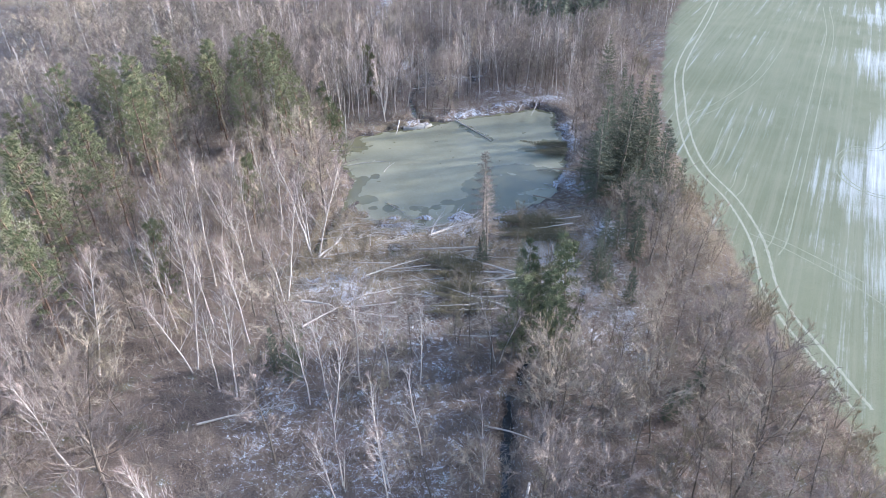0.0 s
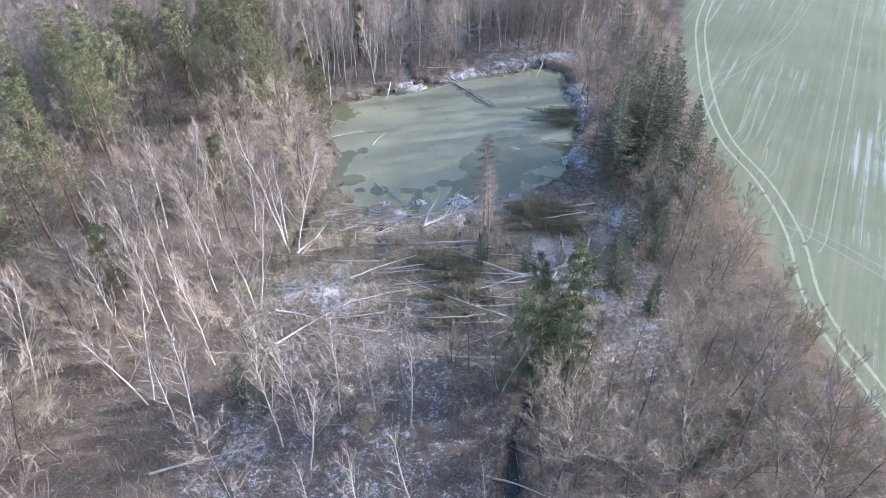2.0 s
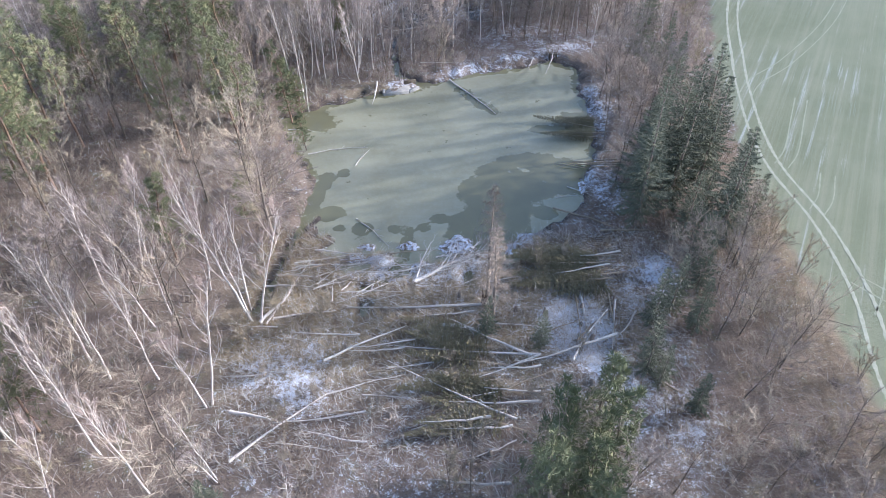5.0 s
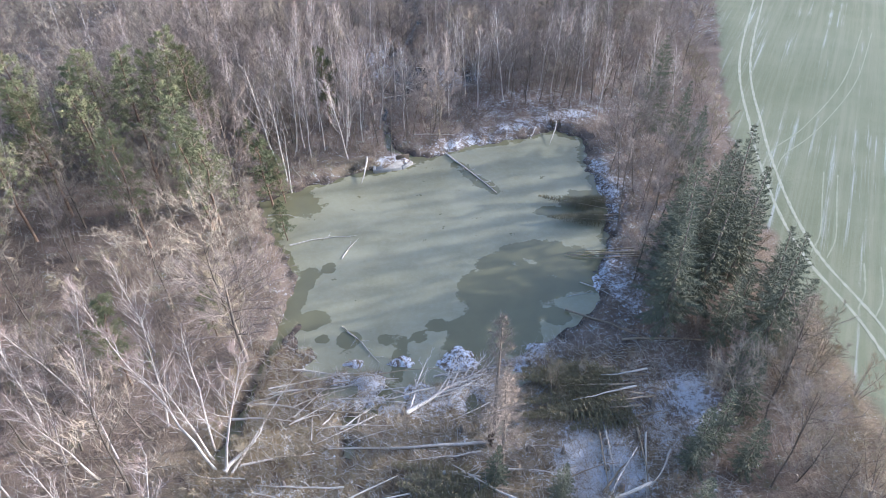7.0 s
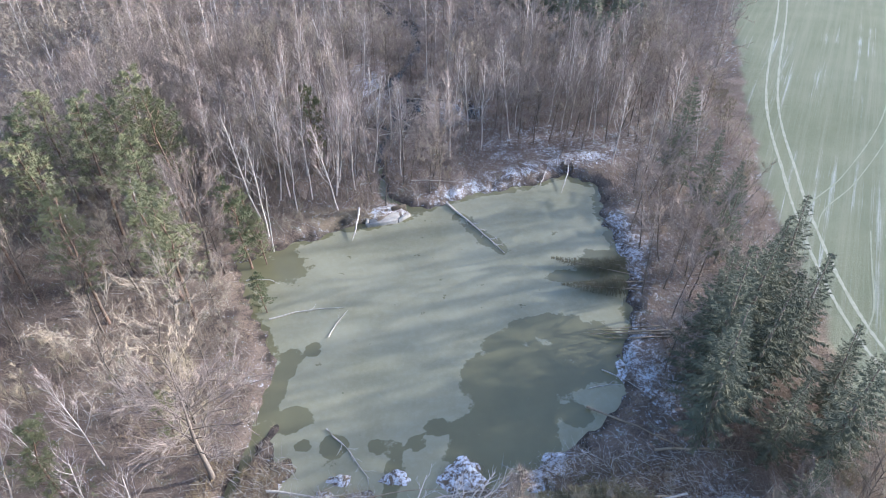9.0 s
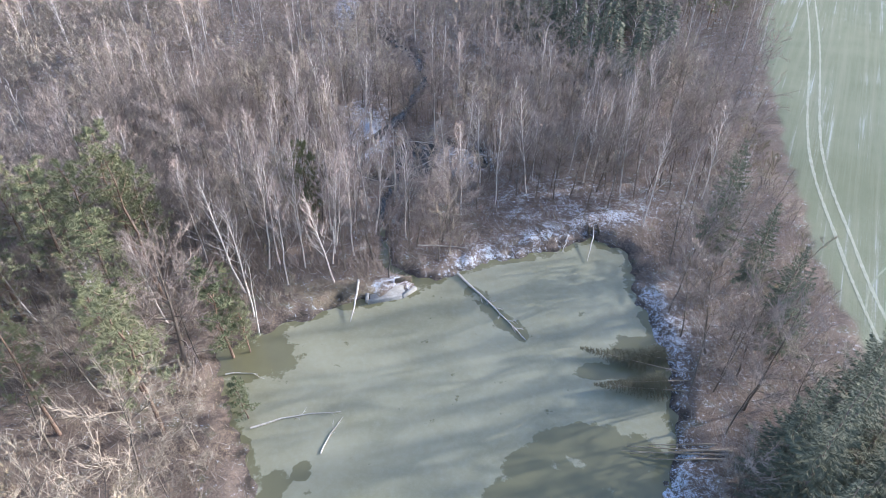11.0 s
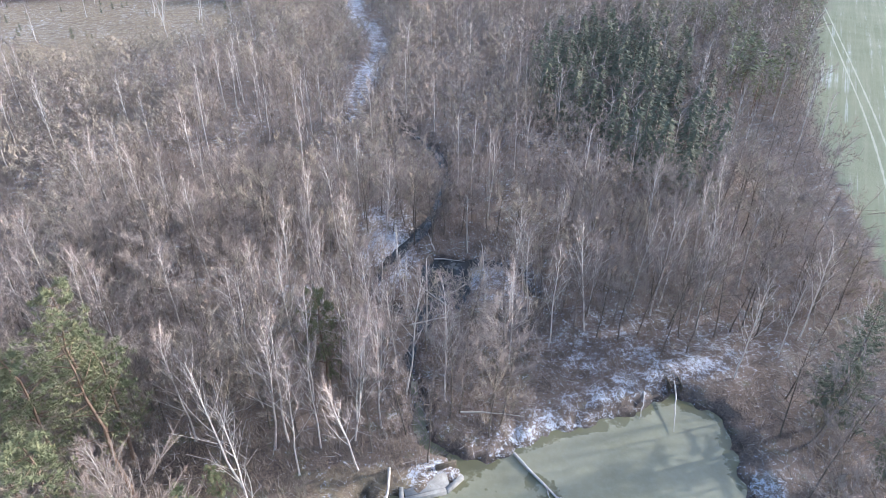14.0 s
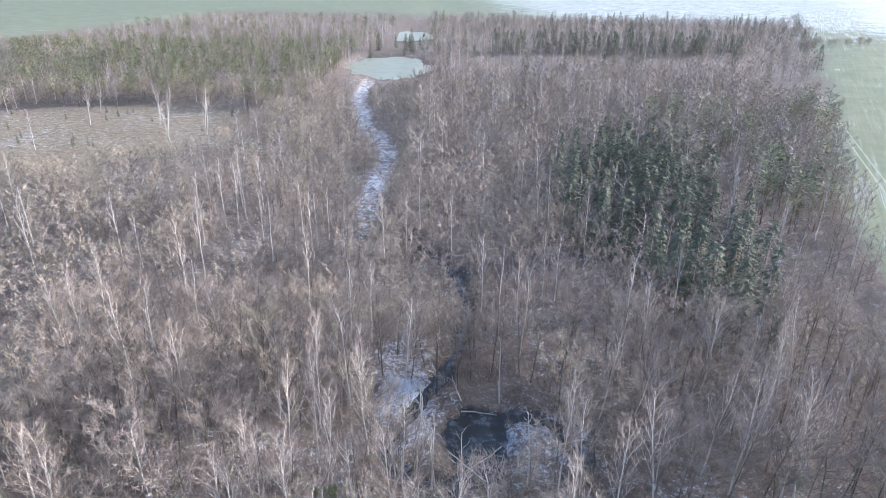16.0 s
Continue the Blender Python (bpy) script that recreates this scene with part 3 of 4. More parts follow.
shrub = Kind("shrub", [bare_tree(s, 3.2, 0.03, 4, 0.10, 50, 1.2, 11, 0.8, 0.03, stems=4, subs=2, crooked=0.35) for s in (61, 62)], GREY_BARK, GREY_TWIG, "low bare brown shrub of the undergrowth", "bush")
spruce = Kind("spruce_tree", [spruce_tree(s, 17, 3.9, 1.7, 7, 0.12, 0.44) for s in (71, 72, 73)], GREY_BARK, NEEDLE, "tall dark-green spruce with drooping boughs")
young_spruce = Kind("spruce_tree", [spruce_tree(s, 8, 1.9, 2.6, 7, 0.04, 0.36) for s in (76, 77)], GREY_BARK, NEEDLE, "young dark-green spruce, narrow and pointed")
pine = Kind("pine_tree", [pine_tree(s, 17, 0.34, 3.2, 30, 9, 34, 0.25, 0.065) for s in (81, 82, 83)], PINE_BARK, PINE_NEEDLE, "scots pine with grey-orange trunk and yellow-green tufted crown")
young_pine = Kind("pine_tree", [pine_tree(s, 9, 0.10, 1.5, 26, 5, 26, 0.30, 0.055) for s in (88, 89)], GREY_BARK, OLIVE_NEEDLE, "narrow young pine with sparse olive-green needles")
small_pine = Kind("pine_tree", [pine_tree(s, 10, 0.22, 1.9, 22, 7, 36, 0.24, 0.06) for s in (86, 87)], PINE_BARK, PINE_NEEDLE, "small yellow-green pine among bare birches")
larch = Kind("larch_tree", [larch_tree(s, 14, 3.1, 0.034) for s in (91, 92)], GREY_BARK, LARCH_TWIG, "leafless larch with feathery beige twigs beside the pond")
snag = Kind("dead_tree", [bare_tree(s, 10, 0.12, 6, 0.5, 50, 1.5, 1, 0.5, 0.03, subs=1, crooked=0.4) for s in (95, 96)], DEAD_WOOD, DEAD_WOOD, "dead bleached tree with a few broken limbs", "dead tree")
felled = Kind("felled_spruce", [spruce_tree(s, 11, 2.0, 2.4, 7, 0.28, 0.42, stem=0.010) for s in (97, 98)], FELLED_WOOD, ROT_NEEDLE, "felled spruce with browning boughs lying across the dam", "felled tree")

mid_birch = Kind("birch_tree", [bare_tree(s, 13.5, 0.12, 11, 0.32, 38, 3.0, 8, 0.9, 0.045, subs=3, slim=0.04) for s in (101, 102, 103)], BIRCH, BIRCH_TWIG, "")
mid_alder = Kind("alder_tree", [bare_tree(s, 11.0, 0.08, 11, 0.2, 66, 3.7, 11, 0.85, 0.07, subs=3, pale=True, dome=True) for s in (111, 112, 113)], DARK_BARK, RED_TWIG, "")
mid_grey = Kind("leafless_tree", [bare_tree(s, 10.0, 0.08, 11, 0.18, 66, 4.0, 11, 0.9, 0.07, subs=3, crooked=0.3, pale=True, dome=True) for s in (121, 122, 123)], DARK_BARK, GREY_TWIG, "")


def far_bare(seed, tall, thick, wide, blades, fine, limbs=9):
    """A bare tree far off: a stem, its limbs and a rounded haze of twigs."""
    r = random.Random(seed)
    wood, crown = Shape(), Shape()
    wood.tube([Vector((0, 0, 0)), Vector((r.gauss(0, 0.3), r.gauss(0, 0.3), tall * 0.86))], [thick, 0.02], 3, False)
    for k in range(limbs):
        a, v = k * 2.4 + r.uniform(-0.4, 0.4), k / (limbs - 1)
        p = Vector((0, 0, (0.30 + 0.52 * v) * tall))
        d = Vector((math.cos(a), math.sin(a), r.uniform(0.3, 0.8) + 0.7 * v)).normalized()
        m = wide * (0.65 + 0.5 * math.sin(math.pi * (0.15 + 0.7 * v))) * r.uniform(0.8, 1.2)
        wood.tube([p, p + d * m], [thick * 0.4, 0.02], 3, False)
        for j in range(blades // limbs):
            e = (d * 0.45 + anywhere(r, 0.05)).normalized()
            crown.blade(p + d * (m * r.uniform(0.25, 1.0)) + anywhere(r) * 0.3, e, r.uniform(0.5, 1.3), fine)
    return wood, crown


far_birch = Kind("birch_tree", [far_bare(s, 12, 0.11, 2.7, 117, 0.12) for s in (131, 132)], BIRCH, BIRCH_TWIG, "")
far_grey = Kind("leafless_tree", [far_bare(s, 8.5, 0.06, 3.5, 153, 0.15) for s in (133, 134, 135)], DARK_BARK, GREY_TWIG, "")
far_alder = Kind("alder_tree", [far_bare(s, 9.5, 0.06, 3.2, 153, 0.15) for s in (136, 137)], DARK_BARK, RED_TWIG, "")
far_larch = Kind("larch_tree", [far_bare(s, 13, 0.10, 2.3, 126, 0.15) for s in (138, 139)], GREY_BARK, LARCH_TWIG, "")


def far_conifer(seed, tall, wide, low, leaves, long, fine, point):
    """Boughs of a distant conifer. point: 1 for a cone, 0 for a rounded crown."""
    r = random.Random(seed)
    wood, crown = Shape(), Shape()
    wood.tube([Vector((0, 0, 0)), Vector((0, 0, tall * 0.97))], [0.014 * tall, 0.03], 4)
    for k in range(leaves):
        u = low + (1 - low) * r.random() ** (1.0 + 0.4 * point)
        w = wide * (point * (1 - u) + (1 - point) * math.sqrt(max(1 - ((u - 0.7) / 0.36) ** 2, 0.02))) * r.uniform(0.35, 1.0) + 0.1
        a = r.uniform(0, 6.28)
        out = Vector((math.cos(a), math.sin(a), (-0.35 if point else 0.35) + r.uniform(-0.25, 0.25))).normalized()
        crown.blade(Vector((math.cos(a) * w * 0.8, math.sin(a) * w * 0.8, u * tall)), out, long * r.uniform(0.6, 1.2), fine, (Vector((-math.sin(a), math.cos(a), 0)) + anywhere(r) * 0.5).normalized())
    return wood, crown


far_spruce = Kind("spruce_tree", [far_conifer(s, 13, 3.7, 0.10, 300, 1.0, 0.5, 1.0) for s in (141, 142, 145)], GREY_BARK, NEEDLE, "")
far_pine = Kind("pine_tree", [far_conifer(s, 12, 3.2, 0.32, 210, 0.95, 0.55, 0.0) for s in (143, 144, 146)], PINE_BARK, PINE_NEEDLE, "")


# ---- trees: planting ----
rng = random.Random(7)


def stand(kind, x, y, size=1.0, lean=3.0, **more):
    z = float(land(x, y)) - 0.05
    kind.plant(x, y, z, size * rng.uniform(0.93, 1.07), rng.uniform(0, 360), (rng.gauss(0, lean), rng.gauss(0, lean)), **more)


TAKEN = []


def at(kind, places, size=1.0, lean=2.0, spread=0.12):
    for x, y in places:
        stand(kind, x, y, size * rng.uniform(1 - spread, 1 + spread), lean)
        TAKEN.append((x, y))


# white birches round the pond and in the foreground
at(birch, [(-11.5, 44.6), (-13, 42.9), (-4.9, 47.1), (-8.2, 46.5), (-21.2, 43.7), (-23.4, 44.7), (-22.2, 52.6), (-27.6, 55.8), (-30, 63.7), (-31.7, 54.4), (-24.1, 75.9), (-27.1, 72.3), (-32.1, 60.1), (-36, 76.2),
           (-3.5, 32.5), (-28.7, 85.5), (-31.5, 83.6), (-34, 68), (-33, 66), (-38, 71), (-25.5, 64), (-36.5, 57)])
at(twin_birch, [(-17.9, 71.6), (-19.1, 73.4), (-19.9, 61), (-27, 47.5), (-33, 79)], 1.2)
at(birch, [(-20.4, 129.4), (-17.1, 128.6), (-13.9, 129.5), (-11.2, 131.2), (-18.6, 125.4), (-21.8, 128.6), (-26.7, 137.9), (-23.3, 123.8), (-29.7, 129.4), (-24, 134), (-19, 135), (-15, 137),
           (-22, 141), (-17, 144), (-12, 139), (-9, 136), (-26, 145), (-20, 149), (-28, 141), (-14, 133.5), (-4.4, 140.2), (-4.6, 135), (-13.8, 167.9), (-23.4, 161), (-28.5, 162.1), (-20, 165),
           (-17, 156), (-25, 152), (3, 141), (8, 144), (13, 147), (18.8, 172), (10.7, 193.4), (6, 150), (22, 150), (27, 147)], 1.05)
at(snag, [(-9.7, 151.3), (-13, 152.7), (-9.3, 150.2), (-13.2, 150.1), (-10.6, 156.2), (-11.5, 154), (-20.4, 117.4), (-7, 147), (0.7, 151), (-1, 165.5)], 1.05)
at(oak, [(-18.6, 84.2)], 1.08, 1)
at(oak, [(-26.5, 112.2)], 0.98, 1)
at(oak, [(-33, 36), (-38, 42), (-29, 31), (-45, 46), (-41, 34), (-36, 28)], 0.82, 5)
at(larch, [(6.6, 75.8), (6.9, 71.2)], 1.0, 2)
at(larch, [(35.5, 80.5)], 0.75, 3)
at(alder, [(0.8, 130.8), (25.4, 108.5), (27.5, 104), (28, 109), (29, 114), (27.2, 117), (30, 106.5), (31, 111), (26.8, 121)], 1.05, 3)
at(grey, [(-22.9, 57.7), (-25, 69.4), (-35.4, 101.3), (-45, 106.2), (-26.2, 131.8), (-29, 92), (-25, 97), (-22, 90)], 1.15, 3)
# spruces on the bank between pond and field
at(spruce, [(33.4, 99.8), (37, 102.4), (31.2, 97), (27.4, 93.4), (25.6, 88), (30, 91.5), (34.6, 94.5), (28.4, 97.6), (34.6, 84.6)], 0.98, 1.5, 0.08)
at(spruce, [(37.6, 90.2), (36, 98.5)], 0.68, 2)
at(young_spruce, [(33.2, 88.5), (30.6, 86), (37.8, 86)], 1.1, 2, 0.2)
at(spruce, [(35.2, 131.5)], 0.9, 1)
at(spruce, [(36.8, 124.5), (35.3, 113), (36.4, 117)], 0.74, 1)
at(young_spruce, [(26.1, 73.7), (29.7, 76.7), (30.5, 80.1), (27.8, 71), (21.6, 65.5), (23.6, 71.6)], 1.05, 1)
at(young_spruce, [(29, 45.7), (26.3, 42.5), (32.5, 48.2), (24.3, 41.2)], 0.55, 2)
at(young_pine, [(12.3, 55.7), (14.3, 56.5), (10.1, 53.4), (11, 51), (14.9, 53), (8.9, 49.8), (12.8, 50.5), (13.4, 47.5)], 1.35, 2)
at(young_spruce, [(6.2, 70), (11.6, 68.7), (22.5, 64), (25, 61), (-15.5, 46.5), (-17.8, 48), (-16, 50)], 0.75, 1)
# pines of the western wood
at(pine, [(-40.4, 119.3), (-33, 114.5), (-32.5, 122), (-35.5, 103), (-26, 103.5), (-34.3, 126), (-38.9, 122.5), (-28.6, 107)], 1.04, 2, 0.06)
at(pine, [(-43, 125), (-38.5, 129.5), (-48, 109), (-44, 113.5), (-51, 97), (-52, 80), (-51.4, 65), (-47.6, 55.5), (-55.6, 120), (-70, 105), (-67.5, 93.6), (-47.5, 88), (-44, 71.5), (-61, 104), (-57, 88), (-58, 73),
          (-50, 103.5), (-46.5, 118), (-52.5, 112), (-60, 112), (-55.5, 96), (-64, 84), (-49.5, 72.5), (-54, 60), (-63, 97.5), (-49, 126), (-66, 114), (-58, 66), (-46, 62), (-72, 86), (-43.5, 50.5), (-49, 93), (-54, 104.5)], 0.98, 2, 0.1)
at(small_pine, [(-22.4, 114), (-17.4, 136.8)], 1.4, 2, 0.03)
at(small_pine, [(-29.4, 81), (-34, 58), (-30.2, 110.7)], 1.2, 2)
at(small_pine, [(-20.8, 114.8), (-18.8, 106), (-22, 117.5), (-24.4, 121), (-22.7, 87.6)], 0.75, 3)

CELLS = {}
for x, y in TAKEN:
    CELLS.setdefault((int(x // 4), int(y // 4)), []).append((x, y))


def crowded(x, y, gap):
    return any(math.hypot(x - a, y - b) < gap for i in (-1, 0, 1) for j in (-1, 0, 1) for a, b in CELLS.get((int(x // 4) + i, int(y // 4) + j), ()))


def scatter(x0, x1, y0, y1, cell, chance, gap=1.2):
    """Jittered places on wooded ground, nothing where something stands already."""
    out = []
    gx, gy = np.meshgrid(np.arange(x0, x1, cell), np.arange(y0, y1, cell))
    xs = (gx + np.random.uniform(0, cell, gx.shape)).ravel()
    ys = (gy + np.random.uniform(0, cell, gx.shape)).ravel()
    ok = (np.random.uniform(size=xs.shape) < chance) & (field_of(xs, ys) < 0.05) & (to_ring(xs, ys, POND) > 1.2) & (meadow_of(xs, ys) < 0.3) & (to_line(xs, ys, MARSH) > 4.0)
    ok &= (np.hypot((xs + 3.5) / 9.0, (ys - 156.5) / 11.0) > 1) & (np.hypot((xs + 13.5) / 4.5, (ys - 162) / 8.0) > 1) & (to_line(xs, ys, BROOK) > 1.0) & (np.hypot((xs + 42) / 24, (ys - 465) / 85) > 1) & (to_line(xs, ys, DITCH) > 1.4) & (to_line(xs, ys, TAIL_BROOK) > 0.6)
    zs = land(xs, ys)
    for x, y, z in zip(xs[ok], ys[ok], zs[ok]):
        if not crowded(x, y, gap):
            CELLS.setdefault((int(x // 4), int(y // 4)), []).append((x, y))
            out.append((float(x), float(y), float(z) - 0.05))
    return out


def clearing(x, y):
    """The felled strip behind the dam."""
    return -19 < x < 27 and 56 < y < 92 or 2 < x < 24 and 126 < y < 142


def choose(weights):
    v = rng.random() * sum(w for _, w in weights)
    for kind, w in weights:
        v -= w
        if v <= 0:
            return kind
    return weights[-1][0]


def single(places, weights, size=(0.75, 1.1), lean=4.0):
    for x, y, z in places:
        if clearing(x, y):
            continue
        if (-32 < x < -10 and 28 < y < 50 or -46 < x < -19 and 62 < y < 112) and rng.random() < 0.5:
            continue
        if x > 22 and 92 < y < 144 and rng.random() < 0.72:
            continue
        kind, edge = choose(weights), float(edge_of_wood(y)) - x
        if 0 < edge < 7:
            kind = willow if rng.random() < 0.7 else shrub
        kind.plant(x, y, z, rng.uniform(*size), rng.uniform(0, 360), (rng.gauss(0, lean), rng.gauss(0, lean)))


single(scatter(-75, -19, 18, 128, 4.4, 0.80), [(birch, 3), (grey, 5), (alder, 2), (willow, 3)])
# this one band: unseen trees south of the view, added to shade the foreground
single(scatter(-60, 8, -2, 15, 4.4, 0.8), [(grey, 5), (alder, 3), (willow, 2)], (0.8, 1.1))
single(scatter(-19, 10, 12, 56, 4.0, 0.72), [(birch, 2), (twin_birch, 1), (grey, 2.5), (alder, 1), (willow, 4), (shrub, 4)], (0.65, 0.95))
single(scatter(13, 41, 44, 79, 3.2, 0.8), [(grey, 4), (alder, 5), (willow, 3), (shrub, 2)], (0.6, 0.95), 5)
# southernmost rows of this scrub lie out of view, added to shade the foreground
single(scatter(9, 41.5, 6, 44, 3.1, 0.86), [(grey, 4), (alder, 5), (willow, 4)], (0.7, 1.05), 5)
single(scatter(28, 41, 79, 93, 3.0, 0.7), [(grey, 2), (willow, 4), (shrub, 3)], (0.6, 0.95), 6)
single(scatter(24, 43, 92, 130, 3.6, 0.6), [(alder, 4), (grey, 3), (willow, 2)], (0.6, 0.95))
single(scatter(-60, 47, 126, 175, 3.4, 0.85), [(birch, 1.6), (alder, 6), (grey, 2.5)], (0.8, 1.08))
for x, y, z in scatter(-19, 26, 57, 83, 3.0, 0.33, 0.6):
    (willow if rng.random() < 0.3 else shrub).plant(x, y, z, rng.uniform(0.4, 0.8), rng.uniform(0, 360))
for x, y, z in scatter(-26, 30, 84, 142, 2.4, 0.16, 0.8):
    if to_ring(np.array([x]), np.array([y]), POND)[0] < 5:
        shrub.plant(x, y, z, rng.uniform(0.5, 0.9), rng.uniform(0, 360))


def joined(places, weights, size):
    return [(choose(weights), x, y, z, rng.uniform(*size), rng.uniform(0, 6.28), rng.random()) for x, y, z in places]


def leafless(places):
    return [p for p in places if not in_dark(p[0], p[1])]


def in_dark(x, y):
    """The strip of spruces inside the leafless wood."""
    middle = np.interp(y, [168, 190, 215, 240, 290], [36, 38, 37, 36, 48])
    return 166 < y < 292 and abs(x - middle) < np.interp(y, [166, 185, 215, 260, 292], [2, 8, 15, 18, 5]) * (1 + 0.25 * math.sin(x * 0.4 + y * 0.23))


dark = joined([p for p in scatter(14, 66, 166, 292, 3.9, 0.85) if in_dark(p[0], p[1])], [(far_spruce, 6), (far_birch, 1), (mid_alder, 1.2)], (0.75, 1.12))
dark += joined(scatter(62, 135, 215, 330, 5.5, 0.45), [(far_pine, 3), (far_birch, 1)], (0.8, 1.1))
wood_of("spruce_stand", dark, "dark stand of spruces and pines inside the leafless wood")
near = joined(scatter(-105, -60, 45, 175, 4.4, 0.7), [(mid_grey, 5), (mid_alder, 3), (mid_birch, 1)], (0.75, 1.05))
near += joined(leafless(scatter(-60, 84, 175, 235, 4.1, 0.8)), [(mid_alder, 6), (mid_grey, 3), (mid_birch, 1.6)], (0.75, 1.08))
near += joined(scatter(-135, -60, 175, 235, 3.7, 0.85), [(far_grey, 7), (far_alder, 2), (mid_birch, 0.4)], (0.7, 1.05))
wood_of("alder_wood", near, "dense leafless alder and birch wood beyond the pond")
far = joined(scatter(-220, -20, 235, 400, 3.7, 0.9), [(far_alder, 2), (far_grey, 6), (far_birch, 0.3)], (0.55, 0.9))
far += joined(leafless(scatter(-20, 130, 235, 420, 4.4, 0.88)), [(far_alder, 4), (far_grey, 3), (far_birch, 1.6), (far_larch, 0.6)], (0.85, 1.25))
wood_of("brown_wood", far, "wide brown leafless wood of alders and birches")
farther = joined(scatter(30, 215, 560, 592, 6.0, 0.8), [(far_spruce, 4), (far_birch, 1)], (0.9, 1.3))
farther += joined(scatter(-20, 420, 420, 980, 9.5, 0.85), [(far_alder, 3), (far_grey, 3), (far_birch, 1.5), (far_larch, 1.2), (far_spruce, 0.8)], (0.8, 1.2))
wood_of("distant_wood", farther, "distant mixed wood of bare trees and dark spruces")
west = joined(scatter(-300, -66, 345, 560, 6.2, 0.9), [(far_pine, 6), (far_birch, 2), (far_larch, 2)], (0.75, 1.05))
west += joined(scatter(-290, -58, 560, 860, 10.0, 0.85), [(far_pine, 2), (far_birch, 4), (far_grey, 3), (far_larch, 2)], (0.8, 1.1))
wood_of("hedge", [(far_grey, 268 + 62 * k / 60 + rng.gauss(0, 1), 596 + 10 * k / 60 + rng.gauss(0, 3), float(land(268 + k, 600)), rng.uniform(0.5, 0.8), k * 1.3, rng.random()) for k in range(60)], "low dark hedge standing alone in the field", "hedge")
wood_of("pine_wood", west, "distant green pines mixed with pale birches")


# ---- the dam, the felled timber, the shores ----
def part(name, shape, material, parent, label=""):
    v, f = shape.arrays()
    ob = new(name, quick_mesh(name, v, f, [material]))
    ob.parent = parent
    return tagged(ob, label)


def ground_at(x, y):
    return max(float(land(x, y)), 0.0)


def fallen(a, b, thick, bark, label, lift=0.12, limbs=0, reach=2.0, seed=0, fan=0.9, name="fallen_log", bend=0.2, raise_end=0.0):
    """A trunk on the ground from its butt a to its tip b, with its limbs still on it."""
    r = random.Random(seed * 7 + int(a[0] * 10) + int(b[1] * 10))
    top = new(name)
    za, zb = ground_at(*a) + lift + thick, ground_at(*b) + lift + thick * 0.6 + raise_end
    pa, pb = Vector((a[0], a[1], za)), Vector((b[0], b[1], zb))
    d = (pb - pa).normalized()
    side = Vector((-d.y, d.x, 0))
    pts = []
    for i in range(7):
        u = i / 6
        p = pa.lerp(pb, u) + side * (bend * math.sin(u * 3.1) * r.uniform(0.5, 1.2)) + side * r.gauss(0, 0.04)
        pts.append(p)
    for p, z in zip(pts, land(np.array([p.x for p in pts]), np.array([p.y for p in pts]))):
        p.z = max(p.z, max(float(z), 0.0) + thick * 0.5)
    top.location = pa
    trunk = Shape()
    trunk.tube([p - pa for p in pts], [thick * (1 - 0.72 * i / 6) for i in range(7)], 6)
    part("trunk", trunk, bark, top)
    for k in range(limbs):
        limb = Shape()
        u = 0.3 + 0.68 * (k + r.random()) / limbs
        p = along(pts, u) - pa
        e = (d + side * (fan * (1 if k % 2 else -1) * r.uniform(0.3, 1.0)) + Vector((0, 0, r.uniform(0.1, 0.7) * fan))).normalized()
        m = reach * r.uniform(0.6, 1.1) * (1.1 - 0.5 * u)
        line = [p, p + e * (m * 0.5), p + (e + anywhere(r) * 0.25).normalized() * m]
        t = max(thick * 0.35, 0.03)
        limb.tube(line, [t, t * 0.7, t * 0.3], 4)
        for j in range(4):
            q = along(line, r.uniform(0.35, 0.95))
            g = (e + anywhere(r, 0.1) * 0.7).normalized()
            limb.tube([q, q + g * (m * r.uniform(0.25, 0.45))], [t * 0.45, t * 0.15], 3)
        part("limb", limb, bark, top)
    return tagged(top, label, "log", "fallen timber on the dam")


PALE, SILVER = "pale peeled birch trunk lying on the dam", "bleached fallen birch with bare limbs on the shore"
for k, (a, b, t) in enumerate((((-17.4, 79.1), (-2.8, 82.2), 0.14), ((-18.5, 77.1), (-12.2, 76.5), 0.13), ((-17, 78.6), (-11, 77.7), 0.15), ((-16.1, 71.8), (-9.7, 73), 0.13), ((-13.6, 82.8), (-8, 82.1), 0.13),
                               ((-16.7, 71.1), (-12.6, 83.7), 0.12), ((-15.5, 80.2), (-5.5, 83.2), 0.10), ((-9.5, 76), (-6.2, 80.4), 0.09), ((-7.8, 75.5), (-3.2, 80.2), 0.09), ((-6.5, 76.5), (-3.6, 82), 0.08))):
    fallen(a, b, t, BIRCH if k % 2 else DEAD_WOOD, PALE, limbs=2, reach=1.4, seed=k)
fallen((-17.4, 71.2), (-15.2, 73.8), 0.22, BIRCH, "splintered white birch butt leaning over its stump", raise_end=0.7, limbs=2, reach=3.0, fan=0.3, seed=31)
fallen((-1.7, 77.3), (5.2, 82.4), 0.24, BIRCH, "large white birch crown fallen towards the pond", limbs=11, reach=6.5, fan=0.75, seed=3, bend=0.1)
fallen((-1.5, 77.2), (0.2, 84.2), 0.12, BIRCH, SILVER, limbs=5, reach=2.6, seed=4, raise_end=0.9)
fallen((1.5, 70.9), (5, 70.4), 0.22, DEAD_WOOD, SILVER, limbs=4, reach=2.0, seed=5, raise_end=0.3)
fallen((15.8, 92.2), (24.3, 86.5), 0.13, FELLED_WOOD, "thin grey trunk lying half in the pond", limbs=3, reach=1.6, seed=6)
fallen((21, 86.9), (29.5, 86.5), 0.15, FELLED_WOOD, "thin grey trunk lying under the spruces", limbs=2, seed=7)
